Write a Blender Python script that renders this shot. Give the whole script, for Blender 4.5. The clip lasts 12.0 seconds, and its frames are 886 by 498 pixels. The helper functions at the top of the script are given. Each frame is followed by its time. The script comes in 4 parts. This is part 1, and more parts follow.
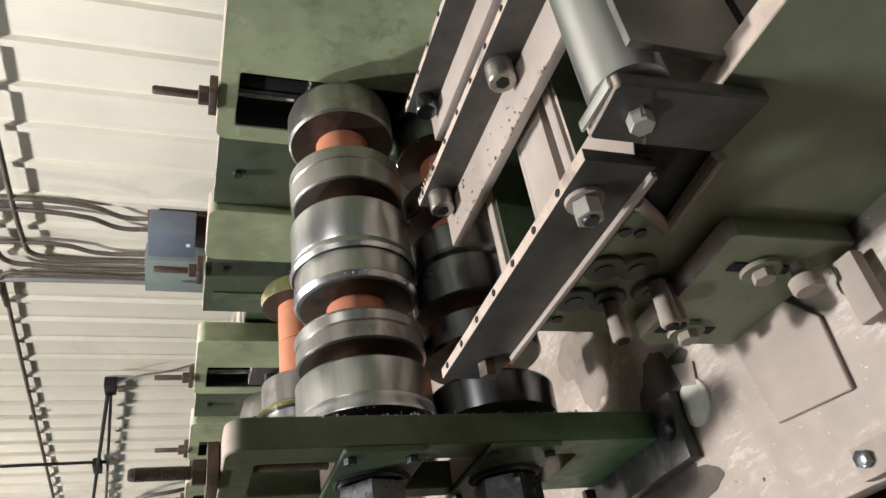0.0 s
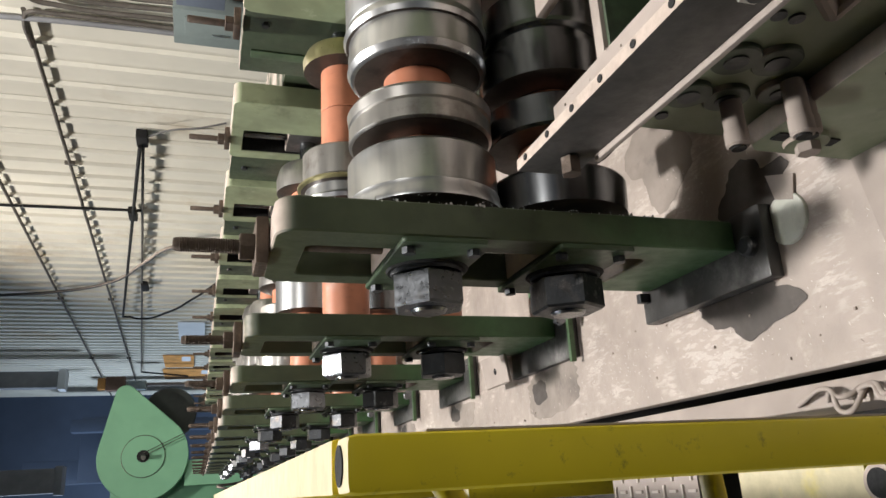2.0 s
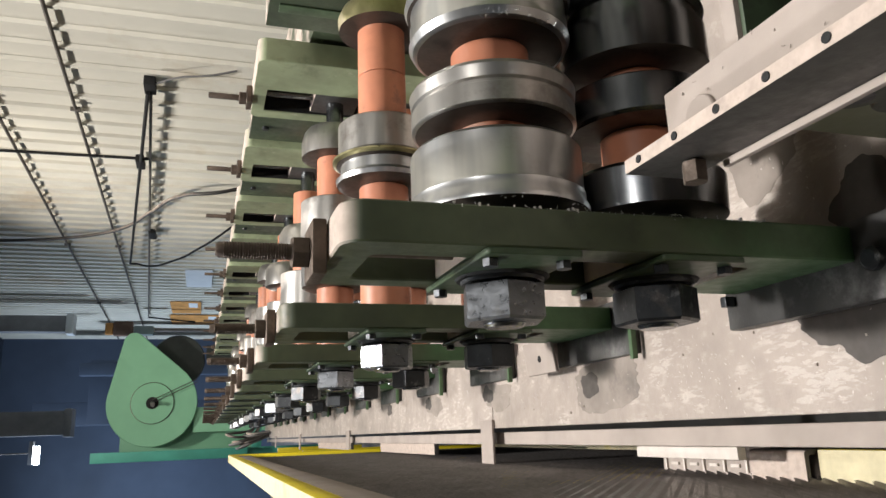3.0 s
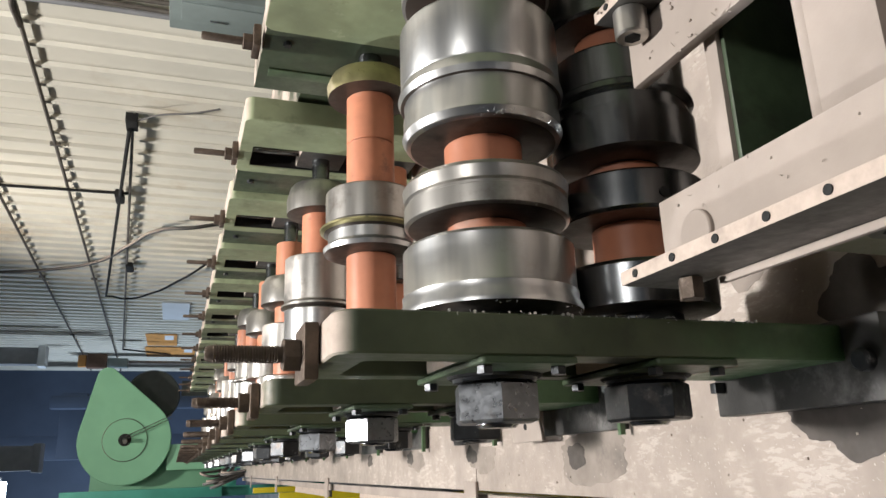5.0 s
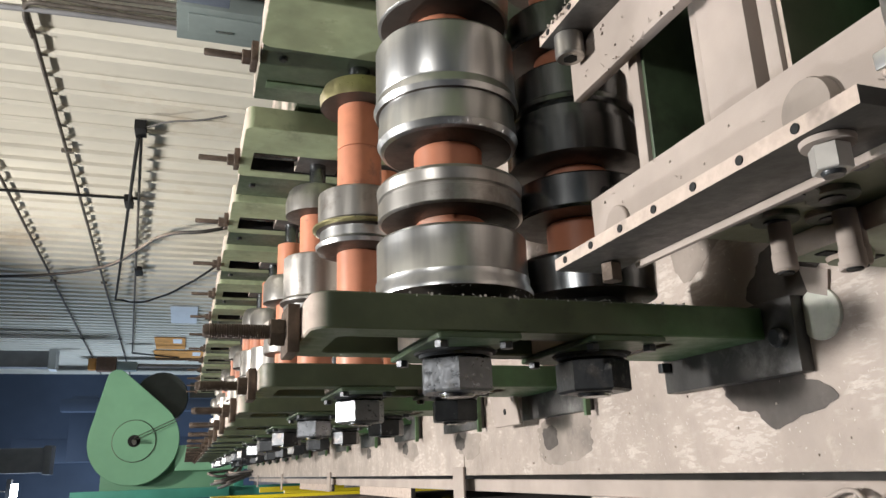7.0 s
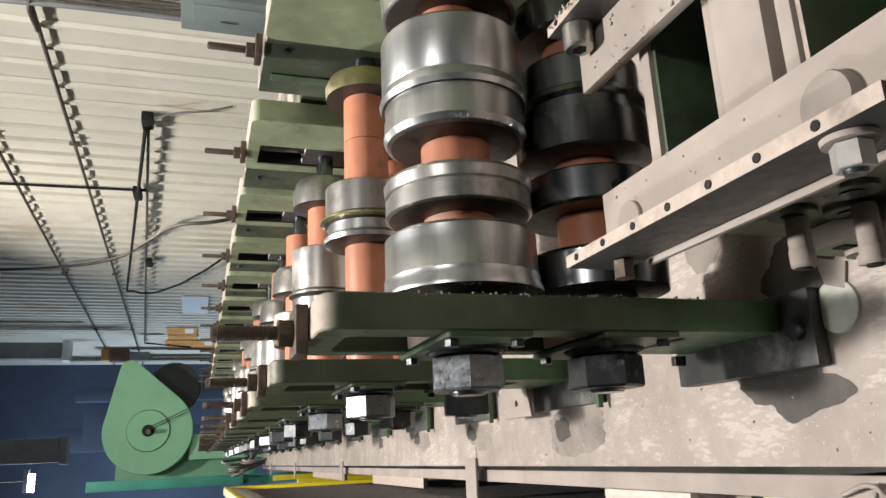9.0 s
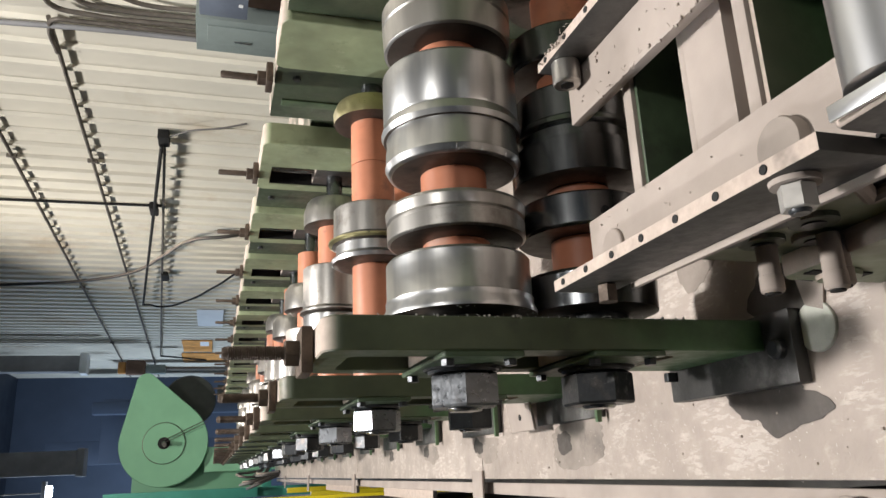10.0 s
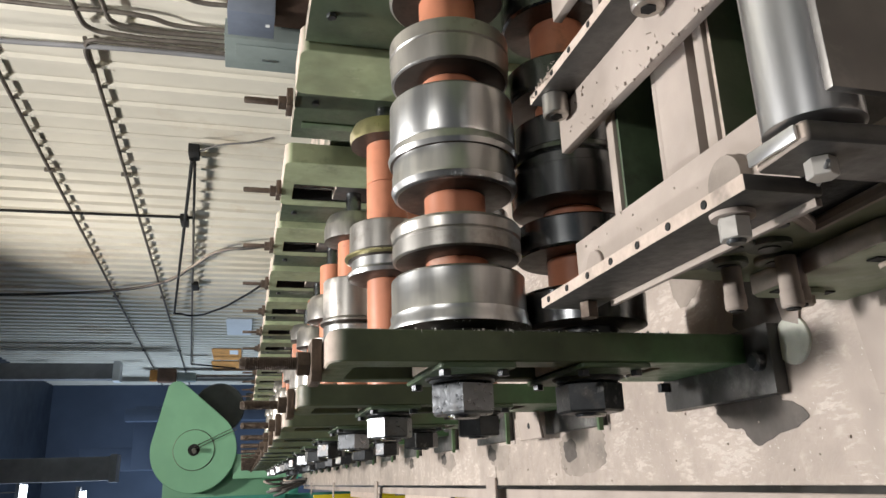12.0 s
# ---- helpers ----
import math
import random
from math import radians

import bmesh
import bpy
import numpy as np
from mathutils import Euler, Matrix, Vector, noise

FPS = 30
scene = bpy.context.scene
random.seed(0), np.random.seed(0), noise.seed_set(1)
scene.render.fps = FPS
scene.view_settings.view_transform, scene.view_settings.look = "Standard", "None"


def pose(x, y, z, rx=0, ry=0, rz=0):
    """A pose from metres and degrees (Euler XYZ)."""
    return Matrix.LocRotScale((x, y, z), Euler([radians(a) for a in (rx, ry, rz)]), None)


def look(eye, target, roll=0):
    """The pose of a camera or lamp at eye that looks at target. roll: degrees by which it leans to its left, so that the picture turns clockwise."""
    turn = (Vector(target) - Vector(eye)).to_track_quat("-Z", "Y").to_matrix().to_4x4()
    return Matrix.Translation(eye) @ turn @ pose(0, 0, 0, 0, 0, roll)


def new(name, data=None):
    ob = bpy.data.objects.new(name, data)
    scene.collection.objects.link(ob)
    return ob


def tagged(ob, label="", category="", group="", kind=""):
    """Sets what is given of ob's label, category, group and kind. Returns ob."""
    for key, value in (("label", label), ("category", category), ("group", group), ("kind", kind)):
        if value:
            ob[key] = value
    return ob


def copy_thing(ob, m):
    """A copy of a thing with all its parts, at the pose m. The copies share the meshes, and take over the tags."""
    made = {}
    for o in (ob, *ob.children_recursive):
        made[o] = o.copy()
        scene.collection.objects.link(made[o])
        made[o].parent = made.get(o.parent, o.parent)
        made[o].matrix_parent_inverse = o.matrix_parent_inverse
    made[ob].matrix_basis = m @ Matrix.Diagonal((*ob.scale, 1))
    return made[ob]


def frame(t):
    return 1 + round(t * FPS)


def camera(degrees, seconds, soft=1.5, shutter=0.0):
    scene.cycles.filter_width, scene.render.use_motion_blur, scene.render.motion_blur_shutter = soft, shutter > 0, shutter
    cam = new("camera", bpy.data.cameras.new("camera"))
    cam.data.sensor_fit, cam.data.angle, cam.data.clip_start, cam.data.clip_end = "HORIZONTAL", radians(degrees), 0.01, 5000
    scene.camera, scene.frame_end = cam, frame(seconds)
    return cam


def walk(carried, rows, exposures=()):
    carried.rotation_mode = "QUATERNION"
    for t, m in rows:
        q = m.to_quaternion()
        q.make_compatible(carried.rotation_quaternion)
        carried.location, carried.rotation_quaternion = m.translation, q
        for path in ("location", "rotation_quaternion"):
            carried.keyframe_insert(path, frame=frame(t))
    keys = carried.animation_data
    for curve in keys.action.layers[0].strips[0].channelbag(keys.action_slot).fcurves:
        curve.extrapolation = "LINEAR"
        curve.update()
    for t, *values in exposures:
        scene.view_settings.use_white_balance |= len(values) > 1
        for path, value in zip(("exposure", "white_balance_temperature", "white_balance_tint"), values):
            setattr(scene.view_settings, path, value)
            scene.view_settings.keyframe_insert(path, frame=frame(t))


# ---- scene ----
cam = camera(61.7, 12.0)
PATH = [
    (0, (-0.277, -0.711, 1.367), (0.859, 0.805, 0.725), -86.6),
    (0.5, (-0.269, -0.708, 1.37), (0.808, 0.851, 0.73), -86.8),
    (1, (-0.272, -0.688, 1.377), (0.677, 0.954, 0.744), -86.9),
    (1.5, (-0.269, -0.671, 1.386), (0.501, 1.068, 0.768), -87.0),
    (2, (-0.226, -0.628, 1.384), (0.388, 1.176, 0.777), -87.5),
    (2.5, (-0.178, -0.56, 1.397), (0.331, 1.278, 0.796), -87.5),
    (2.7, (-0.161, -0.542, 1.41), (0.32, 1.305, 0.813), -87.9),
    (4.3, (-0.092, -0.517, 1.432), (0.424, 1.304, 0.786), -86.4),
    (4.5, (-0.083, -0.519, 1.432), (0.446, 1.297, 0.784), -86.3),
    (5, (-0.081, -0.537, 1.433), (0.475, 1.27, 0.783), -86.3),
    (5.5, (-0.099, -0.58, 1.43), (0.48, 1.222, 0.785), -86.4),
    (6, (-0.111, -0.62, 1.425), (0.476, 1.181, 0.785), -86.4),
    (6.5, (-0.121, -0.636, 1.423), (0.461, 1.17, 0.79), -86.5),
    (7, (-0.122, -0.639, 1.425), (0.446, 1.172, 0.795), -86.4),
    (9, (-0.108, -0.632, 1.422), (0.424, 1.197, 0.813), -87.6),
    (9.5, (-0.102, -0.644, 1.419), (0.447, 1.185, 0.827), -87.6),
    (10, (-0.108, -0.681, 1.419), (0.456, 1.151, 0.847), -87.6),
    (10.5, (-0.11, -0.728, 1.413), (0.471, 1.107, 0.867), -87.4),
    (11, (-0.108, -0.743, 1.408), (0.479, 1.097, 0.889), -87.4),
    (11.5, (-0.113, -0.748, 1.407), (0.477, 1.096, 0.905), -87.5),
    (12, (-0.117, -0.753, 1.407), (0.473, 1.092, 0.908), -87.5),
]
walk(cam, [(t, look(eye, target, roll)) for t, eye, target, roll in PATH])

# ---------------------------------------------------------------- light
world = bpy.data.worlds.new("hall_air")
scene.world = world
world.use_nodes = True
wb = world.node_tree.nodes["Background"]
wb.inputs[0].default_value = (0.25, 0.33, 0.5, 1)
wb.inputs[1].default_value = 0.012
scene.view_settings.exposure = 0.0


def area(name, at, to, sx, sy, watts, colour, spread=180):
    d = bpy.data.lights.new(name, "AREA")
    d.shape, d.size, d.size_y, d.energy, d.color = "RECTANGLE", sx, sy, watts, colour
    d.spread = radians(spread)
    ob = new(name, d)
    ob.matrix_world = look(at, to)
    return ob


# high bay lamps over the line, one behind it, one across the aisle, a cool one down the hall
area("bay_lamp", (0.1, 0.85, 4.7), (0.55, 1.35, 0.9), 0.2, 0.2, 143, (1.0, 0.97, 0.935), 138)
area("bay_lamp", (0.1, 5.4, 4.7), (0.7, 5.2, 0.9), 0.24, 0.24, 88, (1.0, 0.94, 0.86), 118)
area("rear_lamp", (0.6, -2.6, 4.0), (0.0, 0.0, 1.0), 0.3, 0.5, 28, (1.0, 0.97, 0.93))
area("aisle_lamp", (-3.0, 2.0, 4.4), (0.3, -0.4, 1.0), 0.25, 0.25, 23, (0.95, 0.97, 1.0), 80)
area("far_lamp", (-4.0, 12.0, 4.6), (-2.0, 13.0, 0.8), 0.3, 1.2, 430, (0.62, 0.78, 1.0), 150)

# ---------------------------------------------------------------- materials
MATS = {}


def mat(name, base, rough=0.6, metal=0.0, var=0.25, scale=18.0, bump=0.15, dust=0.0, dirt=None, stain=(6.0, 0.5), wear=None, dust_col=(0.50, 0.41, 0.35), aniso=None, repaint=None, crust=None, bands=None):
    """Procedural surface: two scales of colour noise, relief, dust on upward faces, dark stains."""
    m = bpy.data.materials.new(name)
    m.use_nodes = True
    nt = m.node_tree
    N, L = nt.nodes, nt.links
    b = N["Principled BSDF"]
    geo = N.new("ShaderNodeNewGeometry")
    tc = N.new("ShaderNodeTexCoord")
    info = N.new("ShaderNodeObjectInfo")
    off = N.new("ShaderNodeVectorMath")
    off.operation = "MULTIPLY_ADD"
    rnd = N.new("ShaderNodeCombineXYZ")
    for k in range(3):
        L.new(info.outputs["Random"], rnd.inputs[k])
    L.new(rnd.outputs[0], off.inputs[0])
    off.inputs[1].default_value = (7.1, 3.3, 5.7)
    L.new(tc.outputs["Object"], off.inputs[2])
    vec = off.outputs[0]
    if aniso:
        mp = N.new("ShaderNodeVectorMath")
        mp.operation = "MULTIPLY"
        mp.inputs[1].default_value = aniso
        L.new(vec, mp.inputs[0])
        vec_f = mp.outputs[0]
    else:
        vec_f = vec

    def tex(sc, det=4.0, v=None, r=0.6):
        n = N.new("ShaderNodeTexNoise")
        n.inputs["Scale"].default_value, n.inputs["Detail"].default_value, n.inputs["Roughness"].default_value = sc, det, r
        L.new(v or vec, n.inputs["Vector"])
        return n.outputs["Fac"]

    def ramp(src, a, c, lo=0.0, hi=1.0):
        r = N.new("ShaderNodeMapRange")
        r.inputs[1].default_value, r.inputs[2].default_value, r.inputs[3].default_value, r.inputs[4].default_value = a, c, lo, hi
        L.new(src, r.inputs[0])
        return r.outputs[0]

    def mix(f, a, c):
        x = N.new("ShaderNodeMix")
        x.data_type = "RGBA"
        if isinstance(f, float):
            x.inputs[0].default_value = f
        else:
            L.new(f, x.inputs[0])
        for i, v in ((6, a), (7, c)):
            if isinstance(v, tuple):
                x.inputs[i].default_value = (*v, 1)
            else:
                L.new(v, x.inputs[i])
        return x.outputs[2]

    fine, coarse = tex(scale * 5, 6.0, vec_f), tex(scale, 3.0)
    lo = tuple(max(0.0, c * (1 - var)) for c in base)
    hi = tuple(min(1.0, c * (1 + var)) for c in base)
    col = mix(ramp(coarse, 0.3, 0.7), lo, hi)
    col = mix(ramp(fine, 0.35, 0.75, 0.0, var), col, lo)
    wob = 0.02 if aniso else 0.09
    rgh = ramp(fine, 0.3, 0.7, max(0.02, rough - wob), min(1.0, rough + wob))
    met = None
    if repaint:
        sz = N.new("ShaderNodeSeparateXYZ")
        L.new(tc.outputs["Object"], sz.inputs[0])
        ad = N.new("ShaderNodeMath")
        ad.operation = "MULTIPLY_ADD"
        L.new(coarse, ad.inputs[0])
        ad.inputs[1].default_value = 0.12
        L.new(sz.outputs[2], ad.inputs[2])
        f = ramp(ad.outputs[0], repaint[0] + 0.1, repaint[0] + 0.02)
        col = mix(f, col, mix(ramp(fine, 0.35, 0.75, 0.0, 0.6), repaint[1], tuple(c * 0.6 for c in repaint[1])))
    # lengthwise darker bands: lamp reflections and wear put into the steel colour
    if bands:
        along = N.new("ShaderNodeVectorMath")
        along.operation = "MULTIPLY"
        along.inputs[1].default_value = (0.12, 1.0, 1.0)
        L.new(vec, along.inputs[0])
        col = mix(ramp(tex(55.0, 2.0, along.outputs[0], 0.5), 0.42, 0.66, 0.0, 0.75), col, bands)
    if wear:
        w = ramp(tex(scale * 2.3, 6.0, None, 0.66), 0.6, 0.7, 0.0, 1.0)
        col = mix(w, col, wear)
    if dirt:
        d = ramp(tex(stain[0], 6.0, None, 0.7), stain[1], stain[1] + 0.16, 0.0, 0.85)
        col = mix(d, col, dirt)
    if crust:
        patch = ramp(tex(9.0, 3.0), 0.50, 0.62)
        turn = N.new("ShaderNodeMapping")
        turn.inputs["Rotation"].default_value = (0, 0, radians(38))
        turn.inputs["Scale"].default_value = (1.0, 0.28, 1.0)
        L.new(vec, turn.inputs["Vector"])
        grain = ramp(tex(150.0, 5.0, turn.outputs[0], 0.66), 0.50, 0.60)
        mc = N.new("ShaderNodeMath")
        mc.operation = "MULTIPLY"
        L.new(patch, mc.inputs[0])
        L.new(grain, mc.inputs[1])
        col = mix(mc.outputs[0], col, crust)
        rc = N.new("ShaderNodeMix")
        L.new(mc.outputs[0], rc.inputs[0])
        L.new(rgh, rc.inputs[2])
        rc.inputs[3].default_value = 0.22
        rgh = rc.outputs[0]
    if dust:
        sp = N.new("ShaderNodeSeparateXYZ")
        L.new(geo.outputs["Normal"], sp.inputs[0])
        up = ramp(sp.outputs[2], 0.35, 0.9)
        patch = ramp(tex(scale * 0.8, 5.0), 0.72 - 0.5 * dust, 0.92 - 0.5 * dust)
        mu = N.new("ShaderNodeMath")
        mu.operation = "MULTIPLY"
        L.new(up, mu.inputs[0])
        L.new(patch, mu.inputs[1])
        dc = mix(ramp(fine, 0.35, 0.7), dust_col, tuple(c * 0.78 for c in dust_col))
        col = mix(mu.outputs[0], col, dc)
        rr = N.new("ShaderNodeMix")
        L.new(mu.outputs[0], rr.inputs[0])
        L.new(rgh, rr.inputs[2])
        rr.inputs[3].default_value = 0.9
        rgh = rr.outputs[0]
        if metal:
            mm = N.new("ShaderNodeMath")
            mm.operation = "MULTIPLY_ADD"
            L.new(mu.outputs[0], mm.inputs[0])
            mm.inputs[1].default_value, mm.inputs[2].default_value = -metal, metal
            met = mm.outputs[0]
    L.new(col, b.inputs["Base Color"])
    L.new(rgh, b.inputs["Roughness"])
    if met:
        L.new(met, b.inputs["Metallic"])
    else:
        b.inputs["Metallic"].default_value = metal
    if bump:
        bp = N.new("ShaderNodeBump")
        bp.inputs["Strength"].default_value, bp.inputs["Distance"].default_value = bump, 0.004
        L.new(fine, bp.inputs["Height"])
        L.new(bp.outputs[0], b.inputs["Normal"])
    MATS[name] = m
    return m


GREEN = mat("machine_green_paint", (0.064, 0.080, 0.043), 0.45, 0, 0.3, 11, 0.15, dust=0.9, dirt=(0.028, 0.025, 0.02), stain=(9, 0.58), repaint=(0.99, (0.058, 0.128, 0.05)))
GREEN_L = mat("pale_green_paint", (0.17, 0.195, 0.12), 0.5, 0, 0.22, 9, 0.1, dust=1.0, dirt=(0.07, 0.08, 0.05), stain=(11, 0.63))
# machine green made lighter, to put the light on the inboard faces into the paint
GREEN_P = mat("lightened_green_paint", (0.29, 0.335, 0.20), 0.55, 0, 0.28, 8, 0.15, dust=1.0, dirt=(0.10, 0.125, 0.06), stain=(9, 0.56), wear=(0.40, 0.42, 0.29))
GREEN_D = mat("dark_green_paint", (0.045, 0.06, 0.035), 0.45, 0, 0.3, 12, 0.12, dust=0.7, dirt=(0.02, 0.02, 0.017), stain=(9, 0.58))
GREEN_C = mat("cover_green_paint", (0.055, 0.085, 0.045), 0.45, 0, 0.3, 16, 0.12, dirt=(0.03, 0.028, 0.022), stain=(12, 0.55))
GREEN_F = mat("fresh_green_edge", (0.075, 0.14, 0.065), 0.5, 0, 0.3, 25, 0.1, dirt=(0.03, 0.04, 0.02), stain=(16, 0.6))
STEEL = mat("turned_steel", (0.60, 0.60, 0.59), 0.32, 1.0, 0.13, 5, 0.0, dirt=(0.42, 0.39, 0.36), stain=(10, 0.6), aniso=(9, 0.02, 0.02), bands=(0.40, 0.415, 0.43))
STEEL_D = mat("oily_steel", (0.23, 0.24, 0.25), 0.24, 1.0, 0.14, 5, 0.0, dirt=(0.10, 0.095, 0.09), stain=(9, 0.6), aniso=(9, 0.03, 0.03), bands=(0.12, 0.125, 0.13))
STEEL_W = mat("dusty_steel", (0.50, 0.48, 0.45), 0.33, 0.9, 0.14, 6, 0.0, aniso=(9, 0.03, 0.03), bands=(0.36, 0.345, 0.325), dust=0.3, dirt=(0.2, 0.16, 0.13), stain=(12, 0.55))
BRASSY = mat("yellowed_steel", (0.42, 0.38, 0.2), 0.35, 0.9, 0.25, 20, 0.06, dust=0.3)
ORANGE = mat("orange_spacer", (0.53, 0.205, 0.115), 0.45, 0, 0.18, 12, 0.08, dust=0.3, dirt=(0.22, 0.10, 0.07), stain=(14, 0.57))
NUT = mat("black_oxide_nut", (0.045, 0.048, 0.052), 0.38, 0.6, 0.3, 30, 0.12, dust=0.3, wear=(0.16, 0.16, 0.16))
NUT_B = mat("bright_hex_nut", (0.21, 0.22, 0.235), 0.32, 0.9, 0.25, 30, 0.15, dirt=(0.12, 0.11, 0.1), stain=(20, 0.58))
RUST = mat("brown_screw_steel", (0.12, 0.09, 0.07), 0.6, 0.6, 0.35, 40, 0.3, dust=0.3)
# near-black for black parts, and for shade painted into slots, holes and hollows
BLACK = mat("black_and_shade", (0.006, 0.006, 0.006), 0.8, 0, 0.3, 30, 0.2)
BEIGE = mat("dust_covered_steel", (0.345, 0.292, 0.257), 0.85, 0, 0.13, 10, 0.12, dirt=(0.20, 0.16, 0.13), stain=(13, 0.66))
BED = mat("dusty_machine_bed", (0.365, 0.308, 0.268), 0.5, 0, 0.2, 9, 0.6, dirt=(0.25, 0.21, 0.185), stain=(4.5, 0.57), wear=(0.43, 0.37, 0.325), crust=(0.55, 0.495, 0.445))
DGREY = mat("dark_bar_steel", (0.085, 0.08, 0.075), 0.5, 0.5, 0.3, 18, 0.15, dust=1.0, dirt=(0.03, 0.028, 0.025), stain=(18, 0.6))
OILY = mat("oil_blackened_steel", (0.06, 0.058, 0.056), 0.4, 0.2, 0.3, 12, 0.2, dirt=(0.26, 0.25, 0.25), stain=(7, 0.58))
GREASE = mat("greasy_roll_side", (0.07, 0.055, 0.045), 0.4, 0.4, 0.35, 14, 0.1, dirt=(0.02, 0.018, 0.016), stain=(14, 0.5))
STAIN = mat("oil_wet_dust", (0.25, 0.21, 0.18), 0.55, 0, 0.2, 14, 0.2, dirt=(0.12, 0.10, 0.09), stain=(12, 0.55))
# oil, and the shadow painted on the bed by the guide
OIL_SHADE = mat("black_oil_and_shade", (0.07, 0.058, 0.05), 0.6, 0, 0.3, 16, 0.1, dirt=(0.13, 0.11, 0.10), stain=(14, 0.6))
FLAKE = mat("peeled_paint_flake", (0.56, 0.5, 0.45), 0.35, 0, 0.12, 30, 0.1)
SMEAR = mat("smeared_steel_sheet", (0.2, 0.19, 0.18), 0.42, 0.7, 0.3, 8, 0.05, dirt=(0.32, 0.3, 0.28), stain=(7, 0.62))
CHROME = mat("bright_roller", (0.66, 0.67, 0.69), 0.30, 1.0, 0.04, 3, 0.0, dirt=(0.5, 0.48, 0.46), stain=(22, 0.68), aniso=(0.3, 0.3, 0.3))
BOLT = mat("dull_zinc_bolt", (0.46, 0.44, 0.41), 0.42, 0.5, 0.12, 30, 0.08, dirt=(0.25, 0.22, 0.19), stain=(25, 0.62))
YELLOW = mat("yellow_guard_paint", (0.72, 0.58, 0.02), 0.42, 0, 0.1, 8, 0.06, dust=1.0, dirt=(0.09, 0.06, 0.03), stain=(60, 0.60), dust_col=(0.62, 0.55, 0.36))
MESHM = mat("expanded_mesh_steel", (0.25, 0.23, 0.22), 0.55, 0.6, 0.25, 30, 0.1)
CREAM = mat("cream_wall_sheet", (0.76, 0.725, 0.63), 0.5, 0, 0.07, 2.2, 0.05, dirt=(0.56, 0.47, 0.35), stain=(0.8, 0.58))
CONDUIT = mat("dirty_conduit", (0.16, 0.14, 0.12), 0.55, 0.5, 0.3, 14, 0.1)
BOXGREY = mat("grey_green_box", (0.22, 0.26, 0.25), 0.45, 0, 0.1, 6, 0.04)
BOXBLUE = mat("blue_grey_box", (0.15, 0.175, 0.225), 0.45, 0, 0.15, 6, 0.04)
WOOD = mat("brown_board", (0.17, 0.10, 0.07), 0.75, 0, 0.3, 6, 0.2)
MINT = mat("mint_guard_paint", (0.22, 0.48, 0.30), 0.45, 0, 0.07, 3, 0.04, dirt=(0.12, 0.33, 0.2), stain=(5, 0.68))
TEAL = mat("teal_beam_paint", (0.05, 0.27, 0.21), 0.5, 0, 0.12, 4, 0.05)
DARKDISC = mat("dark_reel_side", (0.02, 0.026, 0.024), 0.6, 0, 0.3, 3, 0.1)
HALL = mat("dark_blue_hall_sheet", (0.055, 0.075, 0.115), 0.6, 0, 0.25, 0.6, 0.05)
BEAM = mat("dusty_beam", (0.27, 0.27, 0.28), 0.6, 0.2, 0.2, 3, 0.08)
CONCRETE = mat("stained_concrete", (0.13, 0.12, 0.11), 0.8, 0, 0.3, 2, 0.3, dirt=(0.05, 0.045, 0.04), stain=(1.5, 0.5))
WHITE = mat("white_sheet", (0.75, 0.76, 0.76), 0.6, 0, 0.04, 5, 0.02)
AMBER = mat("orange_poster", (0.65, 0.3, 0.08), 0.6, 0, 0.3, 7, 0.02)
CAPM = mat("pale_green_cap", (0.6, 0.61, 0.53), 0.6, 0, 0.15, 25, 0.15, dirt=(0.36, 0.38, 0.33), stain=(20, 0.55))
CABLE = mat("grey_cable", (0.16, 0.155, 0.15), 0.6, 0, 0.15, 10, 0.05)


def glow(name, colour, power):
    m = bpy.data.materials.new(name)
    m.use_nodes = True
    b = m.node_tree.nodes["Principled BSDF"]
    b.inputs["Emission Color"].default_value = (*colour, 1)
    b.inputs["Emission Strength"].default_value = power
    return m


TUBE = glow("lit_tube", (0.85, 0.92, 1.0), 14)

# ---------------------------------------------------------------- mesh helpers


def finish(bm, angle=35):
    bmesh.ops.recalc_face_normals(bm, faces=bm.faces)
    for f in bm.faces:
        f.smooth = True
    for e in bm.edges:
        if len(e.link_faces) != 2 or e.calc_face_angle(0) > radians(angle):
            e.smooth = False


def part(name, bm, material, parent=None, label=""):
    """Links a bmesh as one mesh object, under a thing or a part."""
    finish(bm)
    me = bpy.data.meshes.new(name)
    bm.to_mesh(me)
    bm.free()
    me.materials.append(material)
    ob = new(name, me)
    if parent:
        ob.parent = parent
    if label:
        tagged(ob, label)
    return ob


def thing(name, label, category, group="", kind="", at=(0, 0, 0)):
    ob = new(name)
    ob.empty_display_size = 0.05
    ob.location = at
    return tagged(ob, label, category, group, kind)


def box(x0, x1, y0, y1, z0, z1, bevel=0.0, bm=None):
    b = bmesh.new()
    bmesh.ops.create_cube(b, size=1)
    for v in b.verts:
        v.co = Vector(((x0 + x1) / 2 + v.co.x * (x1 - x0), (y0 + y1) / 2 + v.co.y * (y1 - y0), (z0 + z1) / 2 + v.co.z * (z1 - z0)))
    if bevel:
        bmesh.ops.bevel(b, geom=b.edges[:], offset=bevel, segments=2, affect="EDGES", profile=0.6)
    return merge(bm, b)


def merge(bm, b, m=None):
    if m is not None:
        b.transform(m)
    if bm is None:
        return b
    me = bpy.data.meshes.new("tmp")
    b.to_mesh(me)
    b.free()
    bm.from_mesh(me)
    bpy.data.meshes.remove(me)
    return bm


AX = {"x": Matrix.Rotation(radians(90), 4, "Y"), "y": Matrix.Rotation(radians(-90), 4, "X"), "z": Matrix.Identity(4)}


